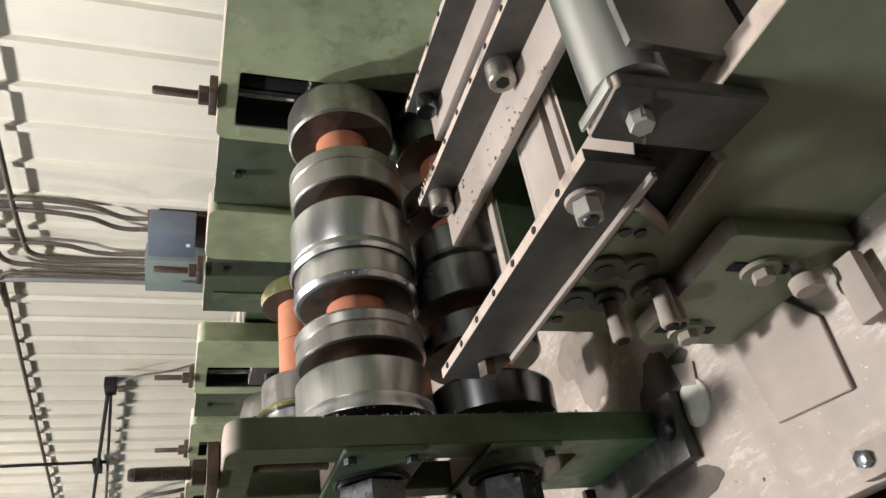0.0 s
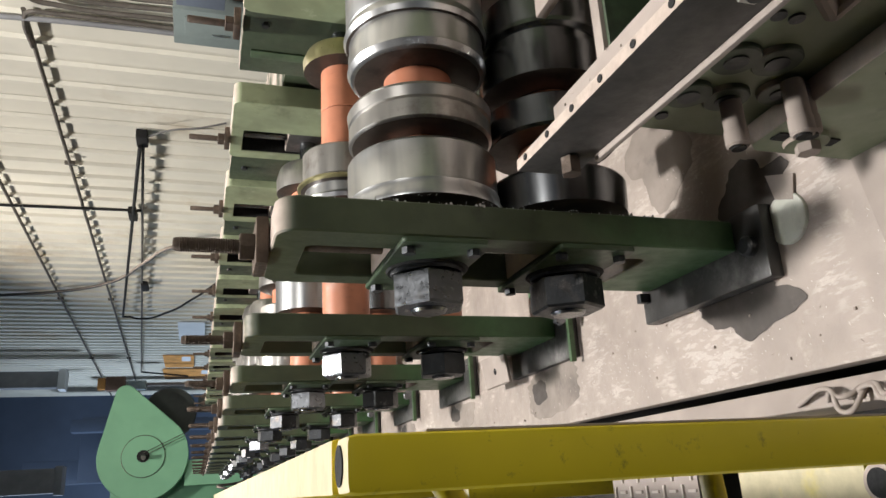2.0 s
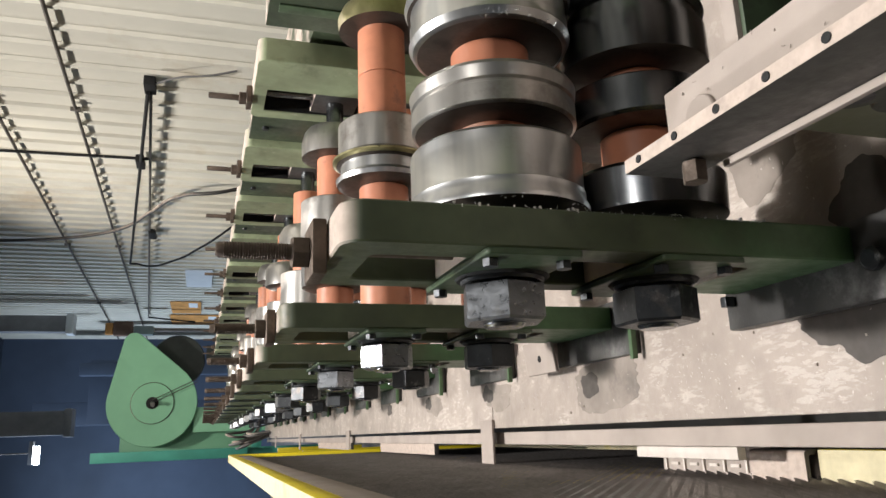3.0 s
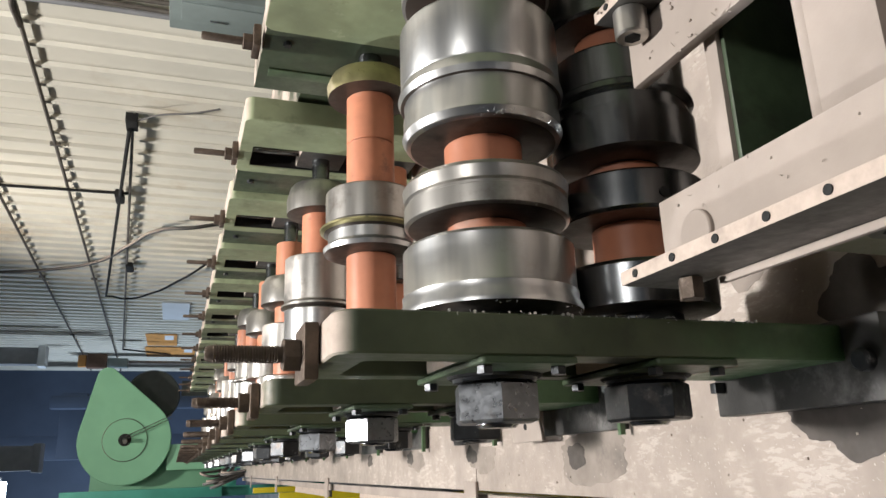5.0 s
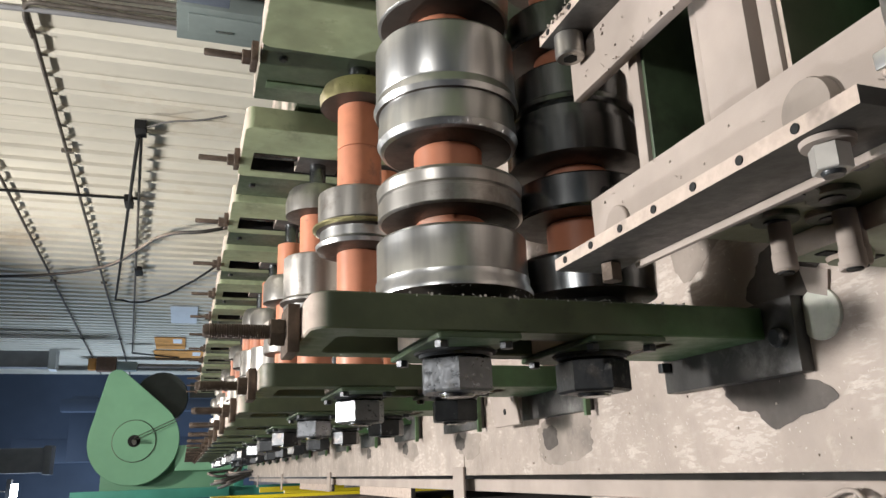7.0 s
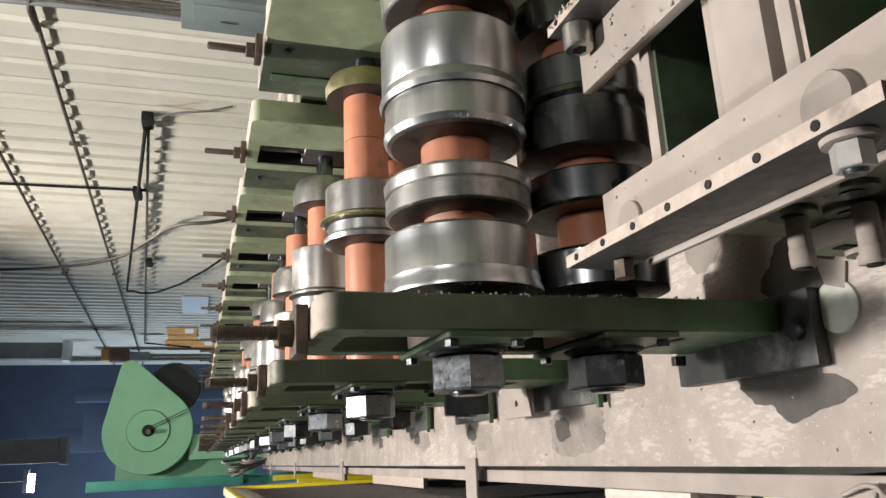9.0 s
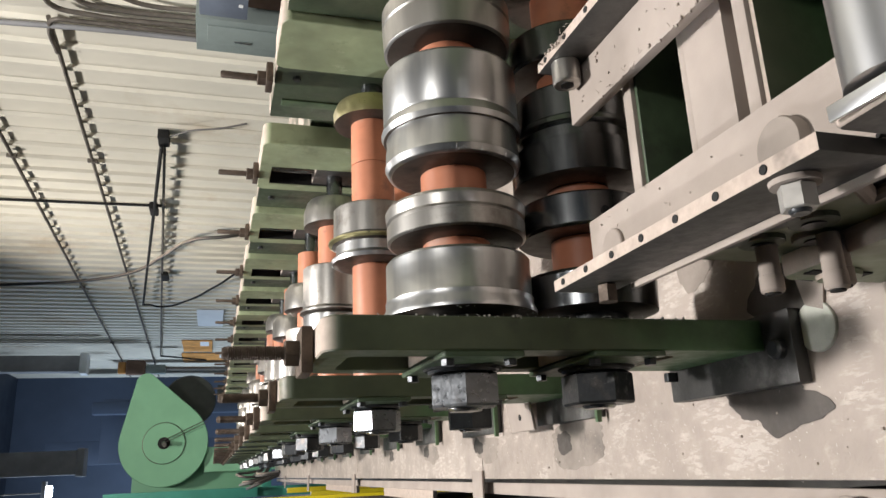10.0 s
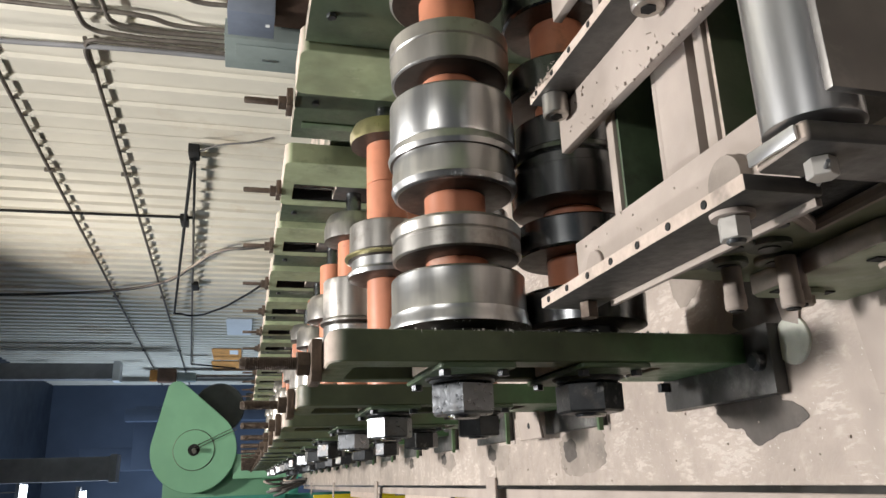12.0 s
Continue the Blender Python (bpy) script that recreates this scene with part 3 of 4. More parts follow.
inboard_stand(0.0, -1.6, 0.175)
inboard_stand(PITCH, -0.105, 0.046, False)
third_in = inboard_stand(2 * PITCH, -0.095, 0.18)
for k in range(3, STANDS):
    copy_thing(third_in, pose(0, k * PITCH, 0))
cover = tagged(part("slot_cover", box(XI + 0.004, XI + 0.06, PITCH + 0.05, PITCH + 0.245, BEDZ, 1.338, 0.003), GREEN_D), "dark green chipped cover plate over the housing slot", "cover plate")
part("seam_strip", box(XI + 0.0005, XI + 0.0038, PITCH + 0.165, PITCH + 0.19, BEDZ + 0.01, 1.32, 0.001), GREEN_C, cover, "green seam strip")
for dz in (0.9, 1.1, 1.3):
    part("cover_screw", hexnut("x", (XI - 0.003, PITCH + 0.08, dz), 0.012, 0.0068), NUT, cover)
for k in range(STANDS - 1):
    if k != 1:
        a = k * PITCH + 0.184
        b = (k + 1) * PITCH - 0.109
        panel = tagged(part("spacer_panel", box(XI + 0.014, XI + 0.045, a, b, BEDZ, 1.335, 0.002), GREEN_D), "dark green panel between two drive stands", "panel", "spacer panels")
        for z in (0.95, 1.3):
            part("panel_bolt", hexnut("x", (XI + 0.006, (a + b) / 2, z), 0.014, 0.0075), NUT, panel)
tagged(part("gear_case", box(XI + 0.06, XI + 0.34, -1.6, 6.4, BEDZ, 1.24, 0.004), GREEN_D), "long dark green gear case behind the stands", "gear case")

# ---------------------------------------------------------------- entry guide
g = thing("entry_guide", "dusty steel entry guide with three angle rails on green side plates", "entry guide")
side = part("side_plate", prism([(-0.95, BEDZ), (-0.135, BEDZ), (-0.135, 1.045), (-0.95, 1.045)], [], "x", 0.06, 0.08, bevel=0.001), GREEN_L, g, "olive green side plate with washers and bolts")
part("inner_side_plate", box(0.44, 0.46, -0.95, -0.108, BEDZ, 1.045, 0.001), GREEN_L, g)
raised = part("slotted_plate", prism([(-0.332, BEDZ + 0.003), (-0.150, BEDZ + 0.003), (-0.150, 0.93), (-0.160, 0.942), (-0.326, 0.952), (-0.332, 0.946)], [], "x", 0.04, 0.0595, bevel=0.0012), GREEN_L, g, "green plate with slots")
for y, z in ((-0.288, 0.893), (-0.180, 0.902)):
    part("slot", box(0.0385, 0.0405, y - 0.006, y + 0.006, z - 0.032, z + 0.032), BLACK, raised)
    part("slot_washer", lathe([(-0.004, 0.018), (0, 0.019)], "x", (0.0385, y, z), 24), GREEN_L, raised)
    part("slot_bolt", hexnut("x", (0.026, y, z), 0.018, 0.009), BEIGE, raised)
# washers in dark green, so their colour holds the shadow rings round the bolts
for y, z in ((-0.25, 1.025), (-0.255, 0.993), (-0.198, 1.029), (-0.2, 0.995), (-0.218, 0.957)):
    part("washer", lathe([(-0.005, 0.0175), (-0.004, 0.0185), (0, 0.0185)], "x", (0.06, y, z), 28), GREEN_D, side)
    part("socket_hole", lathe([(-0.0062, 0.009), (-0.0052, 0.009)], "x", (0.06, y, z), 18), NUT, side)
for y, z in ((-0.30, 1.03), (-0.30, 1.015), (-0.16, 1.04), (-0.16, 1.028)):
    part("tapped_hole", lathe([(-0.002, 0.0055), (0, 0.0055)], "x", (0.06, y, z), 14), NUT, side)
for y, z, n in ((-0.198, 0.99, 0.045), (-0.235, 0.962, 0.05), (-0.228, 0.948, 0.045)):
    bm = lathe([(0.06 - n, 0.0078), (0.06 - n + 0.002, 0.0094), (0.06 - n + 0.014, 0.0094), (0.06 - n + 0.0145, 0.0086), (0.055, 0.0086)], "x", (0, y, z), 20)
    bolt = part("long_bolt", bm, BEIGE, side, "dusty socket-head bolt")
    part("socket", lathe([(0.0585 - n, 0.006), (0.0605 - n, 0.006)], "x", (0, y, z), 12), BLACK, bolt)


def angle_rail(x_leg, x_in, y0, y1, top, low, lip=0.0):
    """Angle rail along the line: upright leg, flat leg inward, optional lower lip outward."""
    r = thing("guide_rail", "dusty steel angle rail of the entry guide", "guide rail", "guide rails")
    sgn = 1 if x_in > x_leg else -1
    part("upright_leg", box(min(x_leg, x_leg + sgn * 0.011), max(x_leg, x_leg + sgn * 0.011), y0, y1, low, top, 0.001), DGREY, r)
    part("flat_leg", box(min(x_leg + sgn * 0.0112, x_in), max(x_leg + sgn * 0.0112, x_in), y0, y1 + 0.004, low, low + 0.011, 0.001), BEIGE, r)
    if lip:
        part("lower_lip", box(x_leg - lip, x_leg - 0.0002, y0 + 0.004, y1 - 0.045, low - 0.002, low + 0.003, 0.0008), BEIGE, r)
    for k in range(7):
        y = y1 - 0.02 - 0.045 * k
        part("hole", lathe([(0, 0.0032), (0.0008, 0.0032)], "z", (x_leg + sgn * 0.0055, y, top + 0.0001), 12), BLACK, r)
    return r


r1 = angle_rail(0.045, 0.118, -0.392, -0.06, 1.117, 1.06, 0.006)
part("hex_bolt", hexnut("x", (0.026, -0.352, 1.098), 0.019, 0.015), BOLT, r1, "bright hexagon nut")
part("bolt_end", lathe([(0.0235, 0.0055), (0.025, 0.0065), (0.027, 0.0065)], "x", (0, -0.352, 1.098), 18), NUT, r1)
part("bolt_washer", lathe([(0.0412, 0.0145), (0.0445, 0.015)], "x", (0, -0.352, 1.098), 24), BEIGE, r1)
part("tip_bolt", hexnut("x", (0.028, -0.098, 1.083), 0.016, 0.016), RUST, r1, "brown hexagon bolt")
part("round_pad", lathe([(1.0635, 0.017), (1.074, 0.017), (1.075, 0.016)], "z", (0.08, -0.10, 0), 28), BEIGE, r1)
part("round_pad", lathe([(1.0635, 0.02), (1.078, 0.02), (1.08, 0.019)], "z", (0.080, -0.325, 0), 28), STAIN, r1)
r2 = angle_rail(0.298, 0.232, -0.62, -0.042, 1.105, 1.058)
part("cap_bolt", lathe([(0.262, 0.013), (0.264, 0.0145), (0.2865, 0.0145)], "x", (0, -0.068, 1.086), 24), STEEL_W, r2, "socket-head cap bolt")
part("socket", lathe([(0.2612, 0.0075), (0.262, 0.0075)], "x", (0, -0.068, 1.086), 6), BLACK, r2)
part("side_nut", hexnut("x", (0.274, -0.05, 1.07), 0.018, 0.012), RUST, r2)
part("cap_bolt", lathe([(0.262, 0.013), (0.264, 0.0145), (0.2865, 0.0145)], "x", (0, -0.27, 1.086), 24), STEEL_W, r2, "socket-head cap bolt")
part("socket", lathe([(0.2612, 0.0075), (0.262, 0.0075)], "x", (0, -0.27, 1.086), 6), BLACK, r2)
r3 = angle_rail(0.455, 0.40, -0.62, -0.05, 1.105, 1.058)
part("cap_bolt", lathe([(0.42, 0.013), (0.422, 0.0145), (0.4435, 0.0145)], "x", (0, -0.075, 1.086), 24), STEEL_D, r3, "socket-head cap bolt")


def cross_bar(y0, y1, z0, z1, m, label):
    c = tagged(part("cross_bar", box(0.08, 0.44, y0, y1, z0, z1, 0.001), m), label, "cross bar", "cross bars")
    return c


# added black sheet, so the gaps between the bars read as deep shade
part("dark_tray", box(0.081, 0.439, -0.40, -0.128, 0.90, 0.91), BLACK, g, "added black sheet for the deep shade under the cross bars")
cross_bar(-0.124, -0.110, 0.95, 1.050, BEIGE, "dusty upright cross bar of the entry guide")
part("green_face", box(0.0802, 0.4398, -0.1290, -0.1245, 0.92, 1.046, 0.001), GREEN_C, g, "green cross plate")
wide = cross_bar(-0.256, -0.204, 1.030, 1.046, BEIGE, "wide dusty flat cross bar")
part("rolled_edge", rod((0.082, -0.2, 1.037), (0.438, -0.2, 1.037), 0.009, 16), BEIGE, wide)
cross_bar(-0.284, -0.271, 0.95, 1.048, BEIGE, "thin dusty upright cross bar")
part("green_face", box(0.0802, 0.4398, -0.2890, -0.2845, 0.92, 1.044, 0.001), GREEN, g, "green cross plate")
cross_bar(-0.372, -0.360, 0.92, 1.0, DGREY, "dark upright cross bar")

roller = thing("guide_roller", "bright steel guide roller between dark bracket plates", "roller")
YR, ZR = -0.434, 1.098
part("roller_tube", lathe([(0.064, 0.024), (0.066, 0.028), (0.50, 0.028), (0.502, 0.024)], "x", (0, YR, ZR), 48), CHROME, roller)
for x in (0.048, 0.504):
    pl = part("bracket_plate", prism([(-0.409, 1.016), (-0.408, 1.119), (-0.411, 1.123), (-0.453, 1.126), (-0.457, 1.123), (-0.462, 1.011)], [], "x", x, x + 0.012, bevel=0.0018), DGREY, roller, "dark steel bracket plate")
    part("edge_bar", box(x + 0.0015, x + 0.0105, -0.452, -0.412, 1.1262, 1.1285, 0.001), CHROME, pl, "polished worn edge")
part("axle_nut", hexnut("x", (0.0365, YR, ZR), 0.015, 0.0115, turn=0.3), BOLT, roller)
part("split_pin", rod((0.040, YR - 0.015, ZR + 0.009), (0.040, YR + 0.016, ZR - 0.011), 0.0012, 8), NUT_B, roller)
part("back_sheet", box(0.071, 0.503, -0.473, -0.467, 1.018, 1.118, 0.001), SMEAR, roller, "smeared dark steel sheet")

# solid black plate paints the dark inside of the open channel
part("channel_void", prism([(-0.402, 1.012), (-0.318, 1.004), (-0.345, 1.044), (-0.402, 1.08)], [], "x", 0.0565, 0.0595), BLACK, g, "black plate for the shade inside an open channel end")
part("channel_rim", rod((0.054, -0.402, 1.010), (0.054, -0.316, 1.002), 0.006, 10), BEIGE, g, "dusty channel rim")
part("channel_rim", rod((0.054, -0.316, 1.002), (0.054, -0.345, 1.046), 0.006, 10), BEIGE, g, "dusty channel rim")

# ---------------------------------------------------------------- on the bed
tagged(part("round_disc", lathe([(BEDZ, 0.027), (BEDZ + 0.0025, 0.027), (BEDZ + 0.0035, 0.0262)], "z", (0.016, -0.061, 0), 36), CAPM), "pale green round disc lying on the dusty bed", "disc")
tagged(part("shim_plate", prism([(0.055, -0.15), (-0.055, -0.168), (-0.064, -0.262), (0.007, -0.265), (0.05, -0.23)], [], "z", BEDZ + 0.001, BEDZ + 0.006, bevel=0.001), BEIGE), "dusty loose shim plate on the bed", "plate")
tagged(part("scrap_sheet", prism([(0.07, -0.045), (0.057, -0.082), (0.031, -0.076), (0.04, -0.052)], [], "z", BEDZ + 0.0005, BEDZ + 0.0035), BEIGE), "thin dusty scrap of sheet on the bed", "sheet")
bb = thing("bolt_block", "small dusty block with a bolt on the bed edge", "block")
part("block", box(-0.136, -0.108, -0.30, -0.236, BEDZ, BEDZ + 0.012, 0.002), BEIGE, bb)
part("bolt", hexnut("z", (-0.121, -0.25, BEDZ + 0.0125), 0.013, 0.008), NUT_B, bb)
lb = thing("clamp_bolt", "dusty clamp bolt with a round head on the bed", "bolt")
part("head", lathe([(0.0, 0.012), (0.003, 0.0145), (0.012, 0.0145), (0.016, 0.011)], "x", (0.012, -0.296, 0.858), 20), BEIGE, lb)
part("stem", rod((0.028, -0.296, 0.858), (0.04, -0.296, 0.858), 0.008), BEIGE, lb)
part("strap", box(-0.03, 0.03, -0.335, -0.31, BEDZ + 0.0065, BEDZ + 0.02, 0.002), BEIGE, lb)

# ---------------------------------------------------------------- yellow guard
gd = thing("mesh_guard", "yellow painted guard frame with expanded steel mesh", "guard")
GX = -0.197
part("end_post", box(GX - 0.03, GX, -0.250, -0.216, 0.2, 1.314, 0.006), YELLOW, gd, "chipped yellow post")
part("dusty_side", box(GX + 0.0003, GX + 0.0015, -0.244, -0.219, 0.2, 1.27), BEIGE, gd, "dust-caked side of the post")
part("top_rail", box(GX - 0.03, GX, -0.2155, 2.6, 1.29, 1.316, 0.004), YELLOW, gd, "dusty yellow top rail")
part("bottom_rail", box(GX - 0.03, GX, -0.2155, 2.6, 0.2, 0.23, 0.004), YELLOW, gd)
# black disc on the closed post top, painting the hollow as dark
part("tube_mouth", lathe([(1.3142, 0.0105), (1.3149, 0.0105)], "z", (GX - 0.015, -0.233, 0), 24), BLACK, gd, "black disc for the dark hollow of an open tube end")
part("far_post", box(GX - 0.03, GX, 2.601, 2.635, 0.2, 1.314, 0.006), YELLOW, gd)
part("inner_bar", box(GX - 0.012, GX - 0.006, -0.18, 2.6, 1.235, 1.289, 0.001), BEIGE, gd, "dusty beige inner bar")
part("brace", rod((GX - 0.02, -0.19, 1.25), (GX - 0.16, -0.1, 1.12), 0.008), YELLOW, gd)
part("brace", rod((GX - 0.02, -0.19, 1.06), (GX - 0.16, -0.1, 0.98), 0.008), YELLOW, gd)
verts, faces = [], []
for i in range(230):
    for j in range(56):
        y, z = -0.185 + i * 0.012, 0.24 + j * 0.018
        for s in (-1, 1):
            n = len(verts)
            o = 0.009 if i % 2 else 0.0
            a, b = (GX - 0.018, y, z + o), (GX - 0.013, y + 0.012, z + o + s * 0.009)
            verts += [(a[0], a[1], a[2] - 0.0016), (b[0], b[1], b[2] - 0.0016), (b[0], b[1], b[2] + 0.0016), (a[0], a[1], a[2] + 0.0016)]
            faces.append((n, n + 1, n + 2, n + 3))
me = bpy.data.meshes.new("expanded_mesh")
me.from_pydata(verts, [], faces)
me.materials.append(MESHM)
em = new("expanded_mesh", me)
em.parent = gd
tagged(em, "expanded steel mesh", kind="stuff")

# ---------------------------------------------------------------- on the east wall
WF = WALLX - RIB - 0.002
pan = thing("electrical_panel", "grey-green electrical panel on the ribbed wall", "electrical panel")
part("cabinet", box(WF - 0.1, WF, 2.34, 2.61, 1.05, 1.57, 0.004), BOXGREY, pan)
part("door", box(WF - 0.108, WF - 0.1005, 2.385, 2.53, 1.1, 1.52, 0.003), BOXGREY, pan)
part("latch", box(WF - 0.114, WF - 0.1085, 2.486, 2.5, 1.325, 1.40, 0.002), STEEL, pan)
dis = thing("disconnect_box", "blue-grey disconnect box on a brown board", "electrical box")
part("case", box(WF - 0.15, WF - 0.02, 2.06, 2.24, 1.352, 1.55, 0.004), BOXBLUE, dis)
part("board", box(WF - 0.02, WF, 2.09, 2.335, 1.05, 1.56, 0.002), WOOD, dis)
part("sticker", box(WF - 0.1525, WF - 0.1505, 2.13, 2.15, 1.372, 1.39), WHITE, dis)

for y0, z0, z1 in ((2.62, 2.215, 2.55), (-2.5, 2.52, 3.09)):
    c = thing("conduit_run", "dirty horizontal conduit along the wall ribs", "conduit", "conduit runs")
    part("pipe", rod((WF - 0.011, y0, z0), (WF - 0.011, 15.8, z1), 0.011), CONDUIT, c)
    for y in (4.3, 7.9, 11.5):
        z = z0 + (z1 - z0) * (y - y0) / (15.8 - y0)
        part("strap", box(WF - 0.025, WF - 0.001, y - 0.012, y + 0.012, z - 0.03, z + 0.03, 0.003), CONDUIT, c)
RISERS = (
    ([(2.64, 1.56), (2.65, 2.0), (2.69, 2.6), (2.72, 5.0)], 0.013, BEAM),
    ([(2.60, 1.56), (2.60, 2.1), (2.61, 2.19), (2.68, 2.22), (2.9, 2.225)], 0.011, CONDUIT),
    ([(2.53, 1.56), (2.53, 2.06), (2.50, 2.17), (2.40, 2.2), (0.6, 2.21)], 0.012, CONDUIT),
    ([(2.46, 1.56), (2.46, 1.98), (2.43, 2.06), (2.34, 2.08), (0.6, 2.09)], 0.012, CONDUIT),
    ([(2.40, 1.56), (2.40, 1.8), (2.36, 1.9), (2.36, 2.3), (2.36, 5.0)], 0.011, CONDUIT),
    ([(2.20, 1.545), (2.20, 1.68), (2.14, 1.8), (2.12, 2.3), (2.12, 5.0)], 0.011, CONDUIT),
    ([(2.12, 1.545), (2.12, 1.66), (2.06, 1.78), (2.05, 2.3), (2.05, 5.0)], 0.011, CONDUIT),
)
for pts, r, m in RISERS:
    pipe = tube([(WF - 0.03, y, z) for y, z in pts], r, "conduit", m)
    tagged(pipe, "dirty grey conduit bending away from the electrical boxes", "conduit", "riser conduits")

arm = thing("hanging_arm", "thin black steel arm with a hook hanging by the wall", "arm")
AXW = 1.88
part("head", box(AXW + 0.01, WALLX - 0.02, 3.75, 3.89, 1.755, 1.82, 0.004), BLACK, arm)
part("strut", rod((AXW, 3.85, 1.80), (AXW, 8.5, 2.275), 0.012), BLACK, arm)
part("strut", rod((AXW + 0.03, 3.88, 1.786), (AXW + 0.03, 12.7, 2.336), 0.010), CONDUIT, arm)
part("cross_link", rod((AXW + 0.02, 5.03, 1.868), (AXW + 0.02, 5.09, 3.6), 0.011), BLACK, arm)
part("tie_rod", rod((AXW, 8.5, 2.275), (AXW, 8.5, 2.2), 0.012), BLACK, arm)
part("end_bar", rod((AXW + 0.03, 12.7, 2.336), (AXW + 0.03, 13.2, 1.6), 0.014), BLACK, arm)
part("clamp", box(AXW - 0.01, AXW + 0.05, 5.02, 5.2, 1.9, 1.96, 0.01), BLACK, arm)
part("clamp", box(AXW + 0.0, AXW + 0.05, 7.1, 7.35, 1.93, 2.0, 0.015), BLACK, arm)
cab = tube([(1.93, 5.7, 1.2), (1.88, 5.68, 1.38), (1.88, 5.80, 1.64), (1.88, 6.33, 1.919), (1.88, 7.0, 2.256), (1.88, 7.4, 2.75), (1.88, 7.62, 3.378), (1.88, 7.73, 3.94), (1.88, 7.75, 5.19)], 0.016, "power_cable", DGREY)
tagged(cab, "thick grey power cable looping from the roof to the wall", "cable")
cab = tube([(AXW, 8.5, 2.2), (AXW, 8.6, 2.1), (AXW, 8.28, 1.80), (AXW, 7.6, 1.5), (AXW, 7.13, 1.334), (WALLX - 0.01, 7.0, 1.2)], 0.012, "drop_cable", BLACK)
tagged(cab, "thin dark cable sagging below the arm", "cable")
cab = tube([(AXW + 0.03, 3.78, 1.76), (1.92, 3.68, 1.62), (1.92, 3.62, 1.46), (WALLX - 0.01, 3.6, 1.3)], 0.006, "thin_cable", CABLE)
tagged(cab, "thin wire from the arm down the wall", "cable")
for k, (y, z0, z1, m, lab) in enumerate(((9.0, 1.36, 1.69, WHITE, "white paper notice on the wall"), (11.3, 1.5, 1.95, AMBER, "orange and white framed poster"), (12.6, 1.2, 2.0, AMBER, "orange strip poster on the wall"))):
    p = tagged(part("wall_poster", box(WF - 0.012, WF - 0.002, y, y + 1.1, z0, z1), m), lab, "poster", "wall posters")
    if k:
        part("poster_text", box(WF - 0.014, WF - 0.0122, y + 0.1, y + 0.5, z0 + 0.05, z0 + 0.18), WHITE, p)

# ---------------------------------------------------------------- far end
DY = 7.6
reel = thing("drive_guard", "mint green teardrop belt guard with a round cover", "belt guard")
cu, cv, R, ru, rv, rr = 0.25, 1.90, 0.43, 0.86, 2.10, 0.10
ang = math.atan2(rv - cv, ru - cu)
off = math.acos((R - rr) / math.hypot(ru - cu, rv - cv))
out = [(cu + R * math.cos(ang + off + (2 * math.pi - 2 * off) * k / 40), cv + R * math.sin(ang + off + (2 * math.pi - 2 * off) * k / 40)) for k in range(41)]
out += [(ru + rr * math.cos(ang - off + 2 * off * k / 12), rv + rr * math.sin(ang - off + 2 * off * k / 12)) for k in range(13)]
part("guard_shell", prism(out, [], "y", DY, DY + 0.16, bevel=0.006), MINT, reel)
bm = lathe([(-0.012, 0.2), (-0.004, 0.205), (0, 0.205)], "y", (cu, DY, cv), 48)
part("round_cover", bm, MINT, reel, "round mint green cover")
tube([(cu + 0.203 * math.cos(k * math.pi / 12), DY - 0.006, cv + 0.203 * math.sin(k * math.pi / 12)) for k in range(24)], 0.0045, "cover_seam", DGREY, reel, "dark worn seam", cyclic=True, res=2)
for dx in (0.0, 0.03):
    part("tie_wire", rod((cu + dx, DY - 0.03, cv), (cu + 0.2 + dx, DY - 0.05, cv - 0.42), 0.004, 6), DGREY, reel)
part("hub", lathe([(-0.016, 0.06), (-0.0125, 0.06)], "y", (cu, DY, cv), 24), BLACK, reel)
part("shaft_end", rod((cu, DY - 0.012, cv), (cu - 0.02, DY - 0.12, cv - 0.01), 0.022), STEEL_W, reel)
part("stand", box(-0.05, 0.2, DY + 0.05, DY + 0.2, 0, 1.5, 0.004), MINT, reel)
part("rear_panel", box(-0.32, 0.15, DY + 0.21, DY + 0.25, 0.9, 2.2, 0.004), MINT, reel, "pale mint rear panel")
tagged(part("reel_disc", lathe([(0, 0.26), (0.03, 0.27), (0.06, 0.26)], "y", (0.70, DY + 0.25, 1.68), 48), DARKDISC), "dark reel flange behind the guard", "reel")
part("reel_foot", box(0.7, 0.86, DY + 0.26, DY + 0.3, 0, 1.4), DARKDISC, bpy.data.objects["reel_disc"])
tb = thing("teal_frame", "teal painted steel beam and post beyond the stands", "frame")
part("beam", box(-0.30, -0.21, 6.9, 7.0, 1.0, 2.35, 0.004), TEAL, tb)
part("post", box(-0.30, -0.21, 7.001, 7.1, 0.0, 1.9, 0.004), TEAL, tb)
part("tie", box(-0.30, 0.6, 7.11, 7.16, 0.86, 0.95, 0.004), TEAL, tb)
for k, (x, z) in enumerate(((0.0, 4.6), (-0.12, 3.75))):
    lamp = thing("strip_light", "lit strip lamp hanging far down the hall", "lamp", "far strip lamps")
    part("tube", box(x - 0.27, x + 0.0, 12.4, 12.5, z, z + 0.081, 0.01), TUBE, lamp)
    part("housing", box(x - 0.27, x + 0.07, 12.38, 12.52, z + 0.082, z + 0.14, 0.004), BEAM, lamp)
    part("hanger", rod((x - 0.1, 12.45, z + 0.14), (x - 0.1, 12.45, 5.2), 0.01), CONDUIT, lamp)
